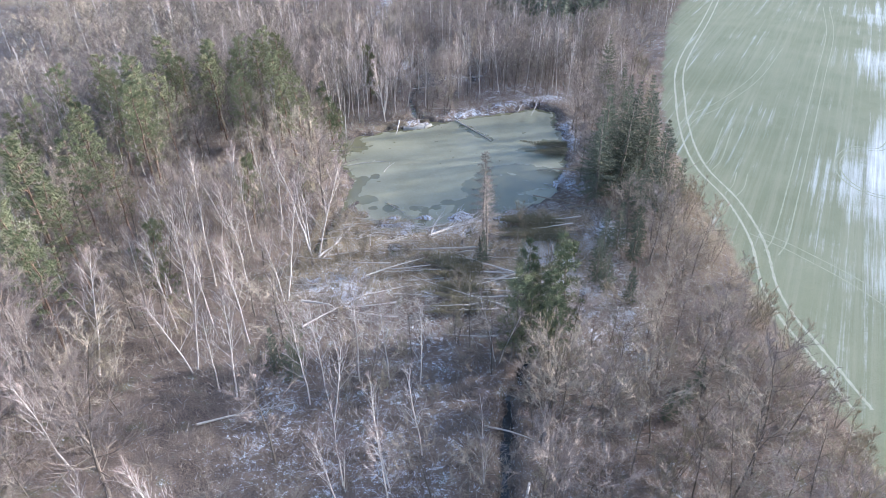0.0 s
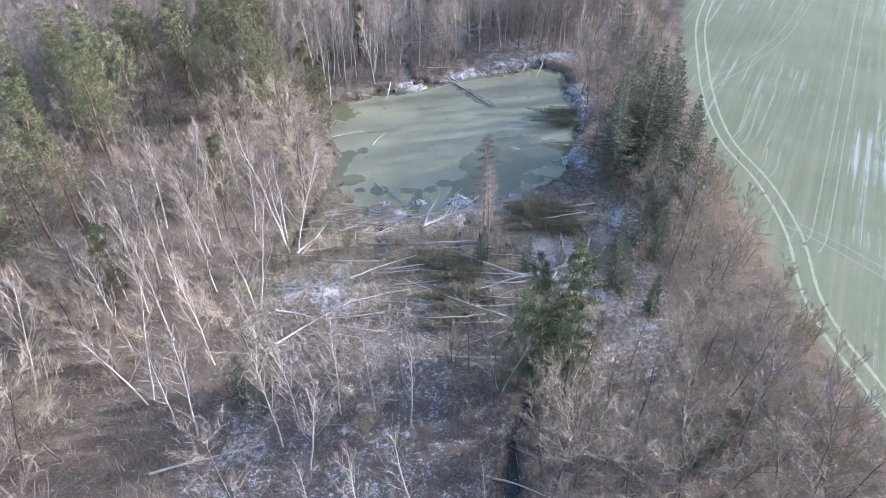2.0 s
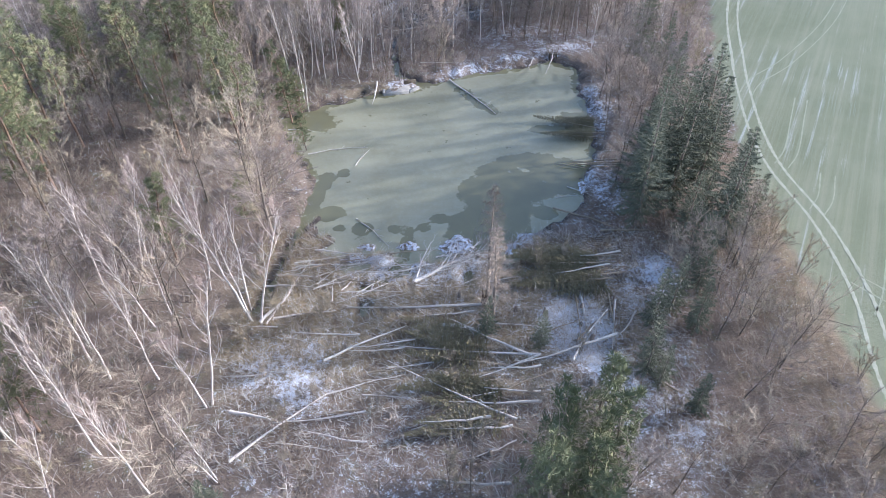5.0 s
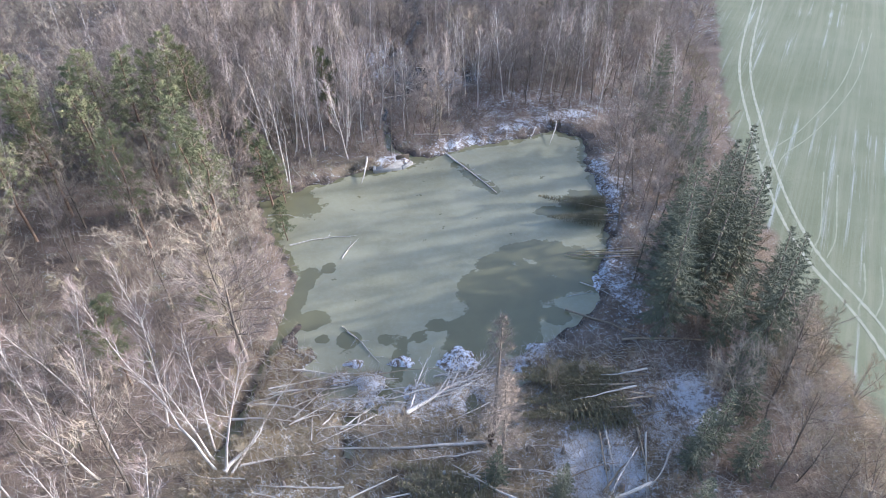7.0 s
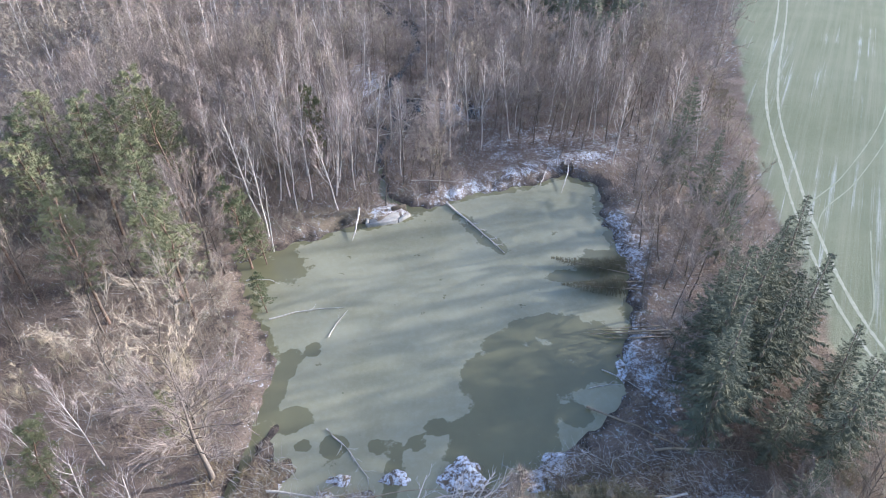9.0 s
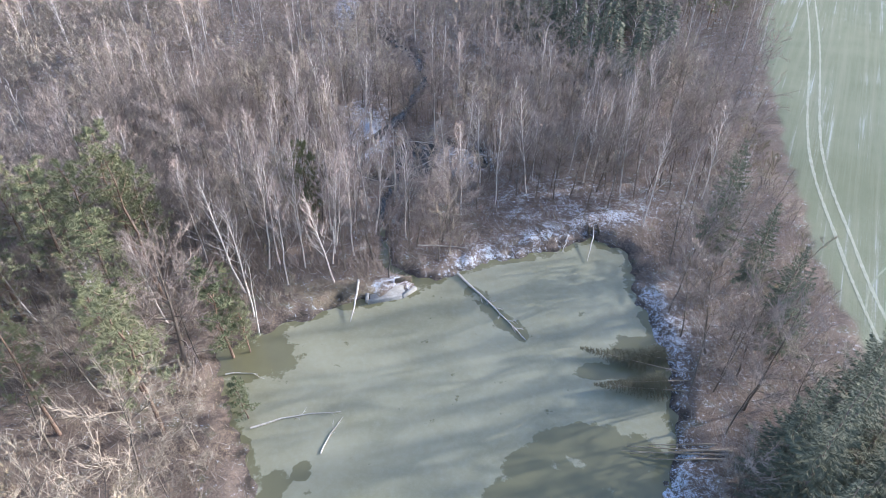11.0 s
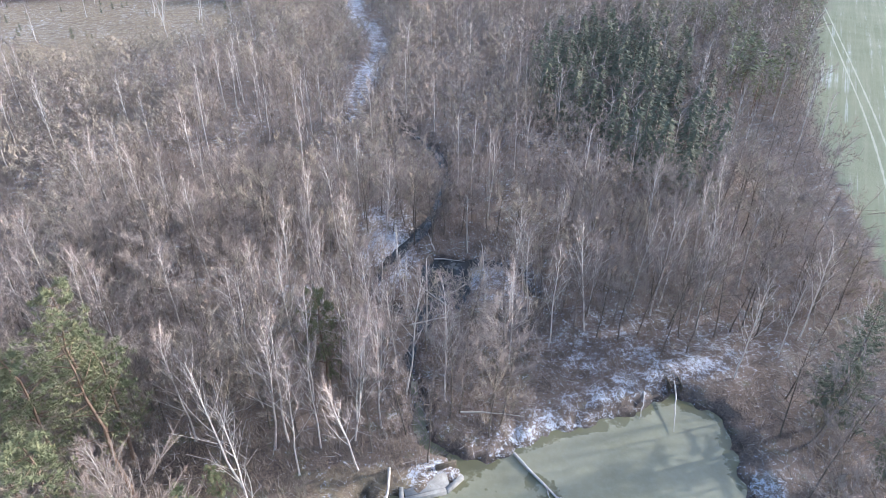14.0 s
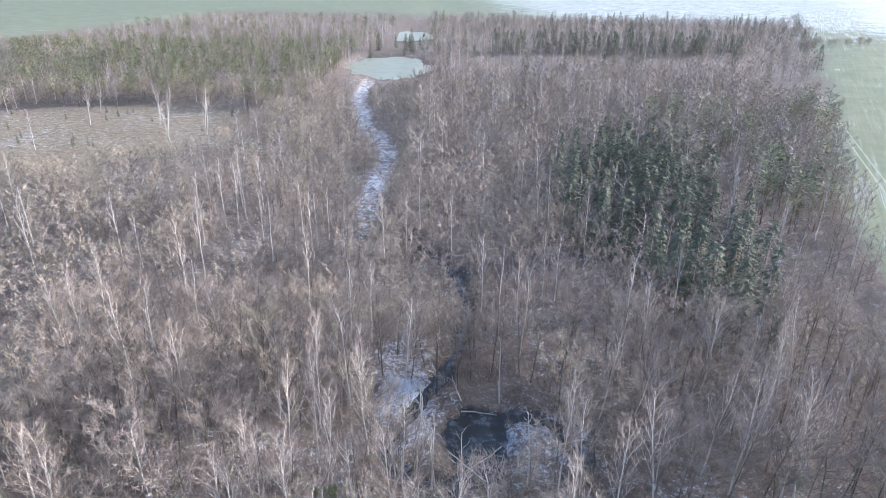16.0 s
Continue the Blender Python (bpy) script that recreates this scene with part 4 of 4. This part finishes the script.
fallen((2.2, 128.4), (9.7, 117), 0.16, BIRCH, "birch fallen from the bank into the pond", lift=-0.05, limbs=9, reach=1.9, seed=8, bend=0.3)
fallen((-10.1, 126), (-10.4, 119.6), 0.17, DEAD_WOOD, "bleached broken trunk slanting into the pond", lift=0.0, limbs=2, reach=0.9, seed=9, raise_end=0.1)
fallen((-18.3, 104.8), (-9.8, 106.8), 0.10, DEAD_WOOD, SILVER, lift=0.0, limbs=3, reach=1.5, seed=10, bend=0.5)
fallen((-11.1, 102), (-9.4, 106.2), 0.07, DEAD_WOOD, SILVER, lift=0.0, limbs=3, reach=1.0, seed=11)
fallen((-22.6, 111.5), (-19.2, 111.6), 0.08, DEAD_WOOD, SILVER, lift=0.05, limbs=1, seed=12)
fallen((-9.5, 89.8), (-5, 84.5), 0.10, DEAD_WOOD, "bare branchy treetop lying in the ice", lift=0.0, limbs=7, reach=1.7, seed=13)
fallen((18.4, 97.2), (21.6, 94), 0.07, DEAD_WOOD, SILVER, lift=0.0, limbs=3, reach=1.4, seed=14)
fallen((16.5, 94.7), (20, 95.2), 0.06, DEAD_WOOD, SILVER, lift=0.0, limbs=2, reach=1.2, seed=15)
fallen((-24, 39.6), (-14.6, 42.8), 0.13, DEAD_WOOD, "grey fallen tree with bare branches in the snow", limbs=8, reach=3.0, seed=16)
for k, (a, b) in enumerate((((26.9, 101.5), (17.3, 102.5)), ((27, 102), (18, 102.2)), ((26.5, 101), (19.5, 101.6)), ((27.2, 101.8), (17.9, 103)), ((26, 102.6), (20, 103.2)))):
    fallen(a, b, 0.11, FELLED_WOOD, "long pole lying from the bank into the water", lift=0.05 + 0.08 * (k % 3), seed=20 + k, bend=0.08)
for k, (a, b, t) in enumerate((((11.5, 67.1), (4.5, 64.1), 0.13), ((10.9, 61.4), (2.4, 61.4), 0.15), ((6.2, 59.6), (-0.5, 59), 0.14), ((8.1, 58.9), (1.6, 58.6), 0.13), ((8.5, 59.5), (-3.6, 66), 0.12), ((19.4, 69.5), (8.2, 65.4), 0.17),
                               ((14.5, 66.3), (19.2, 73.3), 0.14), ((7.6, 53.5), (0.8, 53.7), 0.14), ((-17.4, 59.9), (-13.4, 59), 0.2), ((-16.3, 55.2), (-9, 62.2), 0.14), ((-9.8, 65.9), (-2.2, 70.5), 0.14), ((10.5, 66.7), (2.6, 71.4), 0.13),
                               ((11.5, 67.1), (-3.7, 68.2), 0.12), ((11, 62.6), (5.7, 62.9), 0.12), ((11.3, 65.4), (6.4, 65.3), 0.12))):
    fallen(a, b, t, DEAD_WOOD if k % 3 else BIRCH, "long pale trunk in a heap of felled timber", lift=0.45 + 0.15 * (k % 3), limbs=1 if k % 2 else 0, reach=1.2, seed=40 + k)
for k, (a, b) in enumerate((((20.6, 80.1), (11.9, 80.1)), ((20.6, 79.8), (14.2, 78.2)), ((20.5, 77.5), (17.8, 77.4)), ((22.2, 81.9), (17.5, 81.2)), ((16.2, 75.9), (15.8, 68)), ((16.8, 75.9), (16.6, 68.6)), ((15.3, 69.1), (19.5, 73.4)),
                            ((22.3, 73.2), (19.6, 69.6)), ((19.8, 75.5), (19.2, 67.5)), ((20.4, 75), (18.4, 66.5)), ((24, 63), (20.5, 66)))):
    fallen(a, b, 0.12, DEAD_WOOD if k % 2 else FELLED_WOOD, "long bare spruce pole felled beside the dam", lift=0.95 if k < 4 else 0.2, seed=60 + k, bend=0.1)
fallen((9.4, 33), (6.9, 24), 0.14, BIRCH, "white birch trunk fallen along the narrow brook", limbs=3, reach=1.5, seed=82)
fallen((5.5, 40), (10.5, 38.2), 0.12, DEAD_WOOD, "bleached trunk fallen across the narrow brook", seed=83)
rooted = fallen((6, 74.1), (-8.6, 73.5), 0.17, DEAD_WOOD, "long uprooted trunk with its torn root plate", seed=80, limbs=1)
plate = Shape()
rr = random.Random(80)
for k in range(16):
    e = anywhere(rr)
    e.x = abs(e.x) * 0.4
    plate.tube([Vector((0, 0, 0.3)), e * 0.6 + Vector((0, 0, 0.3)), e * rr.uniform(0.9, 1.6) + anywhere(rr) * 0.2 + Vector((0, 0, 0.3))], [0.22, 0.13, 0.03], 5)
part("root_plate", plate, EARTH, rooted, "dark root plate with torn roots")

# felled spruces, their boughs still on
for k in range(11):
    x, y = 22.3 - rng.uniform(0, 3.5), 77.2 + 0.55 * k + rng.uniform(-0.4, 0.4)
    felled.plant(x, y, ground_at(x, y) + 0.45, rng.uniform(0.8, 1.1), 180 + rng.uniform(-14, 14), lying=0.42)
for k in range(14):
    x, y = 11 - rng.uniform(0, 5.5), 57.8 + 0.95 * k + rng.uniform(-0.5, 0.5)
    felled.plant(x, y, ground_at(x, y) + 0.4, rng.uniform(0.6, 1.0), 180 + rng.uniform(-20, 20), lying=0.38)
for x, y, turn in ((26.5, 111, 185), (26.8, 113.5, 170), (27, 116, 200), (26, 109.5, 178), (25, 112.4, 165), (20.5, 86.5, 200), (13.5, 62, 140), (26, 70, 215)):
    felled.plant(x, y, 0.35, rng.uniform(0.7, 0.95), turn, lying=0.35, label="dark fallen spruce top lying at the water's edge")
# slim poles lying criss-cross where the beavers felled
for k in range(46):
    x, y = rng.uniform(-16, 13), rng.uniform(57, 83)
    if 2 < x < 9 and 74 < y < 79:
        continue
    turn, long = rng.choice((0, math.pi)) + rng.gauss(0.12, 0.32), rng.uniform(3.5, 8.5)
    fallen((x, y), (x + math.cos(turn) * long, y + math.sin(turn) * long), rng.uniform(0.05, 0.10), (DEAD_WOOD, FELLED_WOOD, BIRCH)[k % 3], "slim bare pole lying criss-cross behind the dam", lift=rng.uniform(0.1, 0.6), limbs=rng.choice((0, 1, 3)), reach=1.6, seed=200 + k)
for k in range(7):
    x, y = rng.uniform(-13, -5), rng.uniform(73.5, 78)
    turn, long = rng.gauss(0.6, 0.45), rng.uniform(4, 8)
    fallen((x, y), (x + math.cos(turn) * long, y + math.sin(turn) * long), rng.uniform(0.04, 0.075), (DEAD_WOOD, BIRCH)[k % 2], PALE, lift=0.15 + 0.08 * (k % 4), limbs=k % 3, reach=1.3, seed=260 + k)


def stump(x, y, thick, tall):
    s = Shape()
    r = random.Random(int(x * 31 + y * 17))
    s.tube([Vector((0, 0, -0.2)), Vector((0, 0, 0.15)), Vector((0.02, 0, tall))], [thick * 1.6, thick, thick * 0.85], 9)
    top = new("tree_stump")
    top.location = (x, y, ground_at(x, y))
    part("stem", s, GREY_BARK, top)
    cut = Shape()
    cut.tube([Vector((0.02, 0, tall - 0.02)), Vector((0.02, 0, tall + 0.05))], [thick * 0.8, thick * 0.4], 9)
    part("gnawed_top", cut, DEAD_WOOD, top, "pale gnawed wood")
    tagged(top, "gnawed tree stump with pale wood above the bark", "stump", "stumps on the dam")


for x, y in ((-17.9, 69.6), (-12, 70), (3.5, 75.5), (9.5, 73.5), (12.5, 73), (20, 83), (-3, 60), (6, 56.5), (-8, 68), (16, 64), (16.2, 71.5), (17, 69.5), (16.6, 74), (24.6, 80.2), (27.5, 79.6), (28.5, 81.4), (29.2, 78.8), (22, 78.5), (-10.5, 80), (24, 82), (18, 59.5)):
    stump(x, y, rng.uniform(0.14, 0.26), rng.uniform(0.35, 0.8))


def hummock(x, y, wide, deep, tall):
    """A snow-capped tussock in the shallows."""
    r = random.Random(int(x * 13 + y * 7))
    s = Shape()
    rings, n = 7, 22
    for i in range(rings + 1):
        u = i / rings
        for k in range(n):
            a = 6.283 * k / n
            w = 1 + 0.16 * math.sin(3 * a + x) + 0.10 * math.sin(7 * a + y) + r.uniform(-0.07, 0.07)
            s.v.append(Vector((math.cos(a) * wide * w * u, math.sin(a) * deep * w * u, tall * (1 - u ** 1.7) * r.uniform(0.75, 1.25) - 0.12)))
    for i in range(rings):
        for k in range(n):
            a, b = i * n + k, i * n + (k + 1) % n
            s.f += [(a, b, b + n), (a, b + n, a + n)]
    top = new("tussock_island")
    top.location = (x, y, 0.02)
    part("mound", s, SNOW, top)
    g = Shape()
    for k in range(int(90 * wide * deep)):
        a, u = r.uniform(0, 6.283), math.sqrt(r.random())
        g.blade(Vector((math.cos(a) * wide * u, math.sin(a) * deep * u, tall * (1 - u) - 0.05)), anywhere(r, 1.0), r.uniform(0.2, 0.5), 0.03)
    part("sedge", g, STRAW, top, "dry straw-coloured sedge")
    tagged(top, "low sedge tussock capped with snow in the frozen shallows", "tussock", "tussocks in the shallows")


for x, y, a, b, h in ((-2.6, 84.6, 1.5, 0.9, 0.5), (3.4, 84.8, 2.3, 1.9, 0.8), (-7.6, 84.4, 1.3, 0.7, 0.4), (-6, 81.6, 1.2, 1.4, 0.5), (-5.2, 79.6, 1.3, 0.9, 0.5), (-0.8, 80.2, 1.5, 2.0, 0.5), (12.2, 86.4, 1.6, 1.1, 0.5), (14.5, 87, 1.3, 0.9, 0.4),
                      (10.6, 83.8, 1.6, 1.2, 0.5), (-13.6, 84.5, 1.4, 0.9, 0.5), (20.8, 97, 1.2, 1.8, 0.4), (-9, 82.6, 1.2, 0.8, 0.4), (6.8, 82.6, 1.2, 0.9, 0.45), (8, 79, 1.4, 1.0, 0.4)):
    hummock(x, y, a, b, h)


def strewn(name, count, where, size, fine, material, label, up, category, cluster=1, spread=0.2):
    """Blades and sticks scattered over the ground, joined."""
    r = random.Random(len(name) * 101)
    v, tints = [], []
    xs, ys = where(count)
    zs = np.maximum(land(xs, ys), 0.0)
    for x, y, z in zip(xs, ys, zs):
        tint = r.random()
        for k in range(cluster):
            p = Vector((x + r.gauss(0, spread), y + r.gauss(0, spread), z - 0.03))
            d = anywhere(r, up)
            d.z = abs(d.z)
            m = size * r.uniform(0.4, 1.3)
            s = d.orthogonal().normalized() * (fine / 2)
            v += [p - s, p + s, p + d * m]
            tints += [tint] * 3
    v = np.array([tuple(p) for p in v], np.float32)
    me = quick_mesh(name, v, np.arange(len(v)).reshape(-1, 3), [material])
    me.attributes.new("tint", "FLOAT", "POINT").data.foreach_set("value", np.array(tints, np.float32))
    return tagged(new(name, me), label, category, kind="stuff")


def in_box(x0, x1, y0, y1, dry=0.3):
    def pick(count):
        x, y = np.random.uniform(x0, x1, count), np.random.uniform(y0, y1, count)
        ok = (field_of(x, y) < 0.2) & (to_ring(x, y, POND) > dry) & (land(x, y) > 0.1)
        return x[ok], y[ok]
    return pick


strewn("dry_reeds", 9000, in_box(-20, 24, 66, 86, -0.3), 0.75, 0.035, STRAW, "dry straw-coloured reeds and sedge along the dam", 1.6, "reeds", 5, 0.22)
strewn("brushwood", 7000, in_box(-20, 27, 54, 87, -0.6), 1.5, 0.05, DEAD_WOOD, "pale broken brushwood littering the dam", 0.0, "brushwood", 2, 0.5)
strewn("twig_litter", 9000, in_box(-45, 42, 25, 125, 0.2), 0.9, 0.04, GREY_TWIG, "brown twig litter on the woodland floor", 0.05, "twigs", 3, 0.4)
strewn("bank_reeds", 2600, in_box(-30, 32, 84, 142, -0.4), 0.7, 0.035, STRAW, "straw-coloured grass fringe round the pond", 1.4, "reeds", 4, 0.25)
strewn("saplings", 6000, in_box(-70, 44, 18, 130, 1.5), 1.9, 0.03, GREY_TWIG, "thin bare saplings of the undergrowth", 1.7, "saplings", 5, 0.3)
strewn("margin_scrub", 2600, in_box(26, 44, 38, 96, 1.5), 1.7, 0.03, GREY_TWIG, "thin bare scrub along the edge of the field", 1.5, "scrub", 5, 0.3)
strewn("margin_grass", 3200, in_box(30, 45, 45, 130, 1.5), 0.6, 0.035, STRAW, "dry straw grass along the edge of the field", 1.4, "grass", 4, 0.25)
strewn("red_saplings", 9000, in_box(-60, 50, 128, 200, 1.5), 2.2, 0.04, RED_TWIG, "thin reddish saplings under the alders", 1.9, "saplings", 5, 0.3)
strewn("dead_sticks", 15000, in_box(-60, 44, 18, 150, 0.5), 1.3, 0.04, DEAD_WOOD, "pale dead sticks scattered over the ground", -0.15, "sticks", 1, 0.1)


# ---- outlet of the pond ----
def box_shape(x0, x1, y0, y1, z0, z1, chips=0.0, seed=0):
    bm = bmesh.new()
    bmesh.ops.create_cube(bm, size=1)
    for v in bm.verts:
        v.co = Vector((x0 if v.co.x < 0 else x1, y0 if v.co.y < 0 else y1, z0 if v.co.z < 0 else z1))
    bmesh.ops.bevel(bm, geom=bm.edges[:], offset=0.03, segments=1, affect="EDGES")
    bmesh.ops.triangulate(bm, faces=bm.faces[:])
    s = Shape()
    bm.verts.index_update()
    s.v = [v.co.copy() for v in bm.verts]
    s.f = [tuple(v.index for v in f.verts) for f in bm.faces]
    bm.free()
    return s


def wall_run(parent, a, b, thick, z0, z1, material, name):
    ob = part(name, box_shape(0, math.hypot(b[0] - a[0], b[1] - a[1]), -thick / 2, thick / 2, z0, z1), material, parent)
    ob.matrix_basis = pose(a[0], a[1], 0, 0, 0, math.degrees(math.atan2(b[1] - a[1], b[0] - a[0])))
    return ob


outlet = new("pond_outlet")
for a, b in (((-8.7, 122.9), (-4.6, 124)), ((-4.55, 124), (-3.0, 125.6)), ((-8.75, 123), (-8.9, 125.2))):
    wall_run(outlet, a, b, 0.4, -0.6, 0.5, CONCRETE, "wall")
wall_run(outlet, (-8.6, 124.1), (-4.4, 125.2), 1.7, -0.3, 0.42, CONCRETE, "platform")
wall_run(outlet, (-5.6, 126.2), (-3.6, 126.9), 0.25, 0.2, 1.1, PLANK, "sluice_board")
tagged(outlet, "old concrete pond outlet with snow on its platform", "outlet")
sluice = new("sluice_box")
for a, b in (((20.6, 136.9), (20.6, 138.6)), ((21.9, 136.9), (21.9, 138.6)), ((20.6, 138.65), (21.9, 138.65))):
    wall_run(sluice, a, b, 0.14, -0.3, 1.15, PLANK, "side_board")
wall_run(sluice, (20.65, 137.6), (21.85, 137.6), 0.5, 0.95, 1.05, PLANK, "lid")
tagged(sluice, "small dark timber sluice box in the far bank", "sluice")
fallen((21.3, 137.9), (19.3, 131.3), 0.11, DEAD_WOOD, "pale pole leaning from the sluice into the pond", lift=0.1, seed=90)
fallen((17.5, 136.5), (16.2, 133.2), 0.09, DEAD_WOOD, SILVER, lift=0.0, seed=91, limbs=2, reach=1.0)
fallen((-3, 133), (3.5, 132), 0.1, DEAD_WOOD, SILVER, lift=0.3, seed=92)
for k, (a, b) in enumerate((((-3.5, 152), (-8, 157.5)), ((-1.5, 158), (-6, 154)), ((-14.5, 152), (-9, 149.5)), ((-15, 158), (-13, 152)), ((4, 157), (9, 158.5)), ((-6, 166), (-7, 172)), ((-9, 148), (-2, 150)), ((-6, 164.5), (-1.5, 163.8)))):
    fallen(a, b, 0.11, DEAD_WOOD, "dead trunk lying in the flooded marsh", lift=0.08, seed=100 + k, limbs=2, reach=1.2)


# ---- field: tyre tracks ----
def smooth_line(points, n):
    pts = [Vector((*p, 0)) for p in points]
    pts = [pts[0] * 2 - pts[1]] + pts + [pts[-1] * 2 - pts[-2]]
    out = []
    for i in range(1, len(pts) - 2):
        for k in range(n):
            t = k / n
            a, b, c, d = pts[i - 1:i + 3]
            out.append(0.5 * (2 * b + (c - a) * t + (2 * a - 5 * b + 4 * c - d) * t * t + (3 * b - a - 3 * c + d) * t ** 3))
    return out + [pts[-2]]


def track(points, gauge, wide, label, n=26, material=None):
    line = smooth_line(points, n)
    r = random.Random(int(points[0][0] * 7))
    for s in (-gauge / 2, gauge / 2) if gauge else (0,):
        v, f = [], []
        for i, p in enumerate(line):
            d = (line[min(i + 1, len(line) - 1)] - line[max(i - 1, 0)]).normalized()
            side = Vector((d.y, -d.x, 0))
            w = wide * r.uniform(0.55, 1.25)
            v += [tuple(p + side * (s - w / 2)), tuple(p + side * (s + w / 2))]
            if i:
                f.append((2 * i - 2, 2 * i - 1, 2 * i + 1, 2 * i))
        v = np.array(v)
        v[:, 2] = land(v[:, 0], v[:, 1]) + 0.018
        tagged(new("tyre_track", quick_mesh("tyre_track", v, f, [material or FAINT_RUT])), label, "track", kind="structure")


MAIN = [(44.6, 42), (44, 51.7), (43.6, 57), (44.2, 64), (47.2, 75.7), (48.2, 88), (47.1, 99), (47.6, 108), (49.3, 118), (52.3, 131), (60, 157), (80, 200), (96, 236), (128, 310), (175, 420)]
track(MAIN, 1.9, 0.42, "pale tractor track along the edge of the field", material=RUT)
track([(47.8, 72), (50.5, 75.5), (56.1, 85.2), (69.5, 109.2), (89.6, 145.7), (110.8, 184.3), (128, 221.5)], 1.9, 0.22, "faint pair of tyre lines across the field")
track([(49.4, 119), (53, 124), (61, 131), (75, 147), (90, 170)], 1.9, 0.2, "faint tyre lines leaving the edge track")
track([(48, 100), (51, 104), (55, 112), (58, 118)], 1.8, 0.2, "faint tyre lines leaving the edge track")
track([(48.6, 90), (51, 93), (53.5, 98)], 1.8, 0.2, "faint tyre lines leaving the edge track")
track([(47.6, 78), (52, 72), (57, 62), (60, 48)], 1.8, 0.2, "faint tyre lines turning across the headland")
track([(95, 122), (83.5, 107.5), (78, 107.8), (72.8, 103), (70.3, 97), (70.6, 91.5), (73.4, 88.4), (80, 88)], 0.9, 0.25, "white curved tyre line of a turning tractor")
for k in range(5):
    o = 16 + 13 * k
    track([(49 + o, 70), (62 + o, 93), (76 + o, 118), (96 + o, 154), (118 + o, 195)], 1.8, 0.13, "thin pale drill line in the winter corn")


# ---- beyond the wood ----
def lake(name, x, y, a, b, z, label):
    r = random.Random(int(y))
    n = 40
    v = [(x, y, z)] + [(x + a * math.cos(6.283 * k / n) * r.uniform(0.85, 1.1), y + b * math.sin(6.283 * k / n) * r.uniform(0.85, 1.1), z) for k in range(n)]
    f = [(0, 1 + k, 1 + (k + 1) % n) for k in range(n)]
    tagged(new(name, quick_mesh(name, v, f, [ICE])), label, "pond", kind="structure")


lake("upper_pond", -40, 492, 27, 55, 0.5, "pale frozen upper pond among bare woods")
lake("distant_lake", -36, 700, 26, 52, 1.75, "distant frozen lake between the fields")
for x, y, z in scatter(-60, -10, 420, 640, 8, 0.12):
    young_spruce.plant(x, y, z, rng.uniform(0.9, 1.5), 0)
gx = [(-190 + 115 * rng.random(), 268 + 90 * rng.random()) for _ in range(60)]
for k, (x, y) in enumerate(gx):
    if meadow_of(np.array([x]), np.array([y]))[0] > 0.5:
        if k % 3:
            young_spruce.plant(x, y, float(land(x, y)), rng.uniform(0.25, 0.45), 0, label="small dark juniper bush on the meadow")
        else:
            birch.plant(x, y, float(land(x, y)), rng.uniform(0.8, 1.1), rng.uniform(0, 360), (rng.gauss(0, 4), rng.gauss(0, 6)))
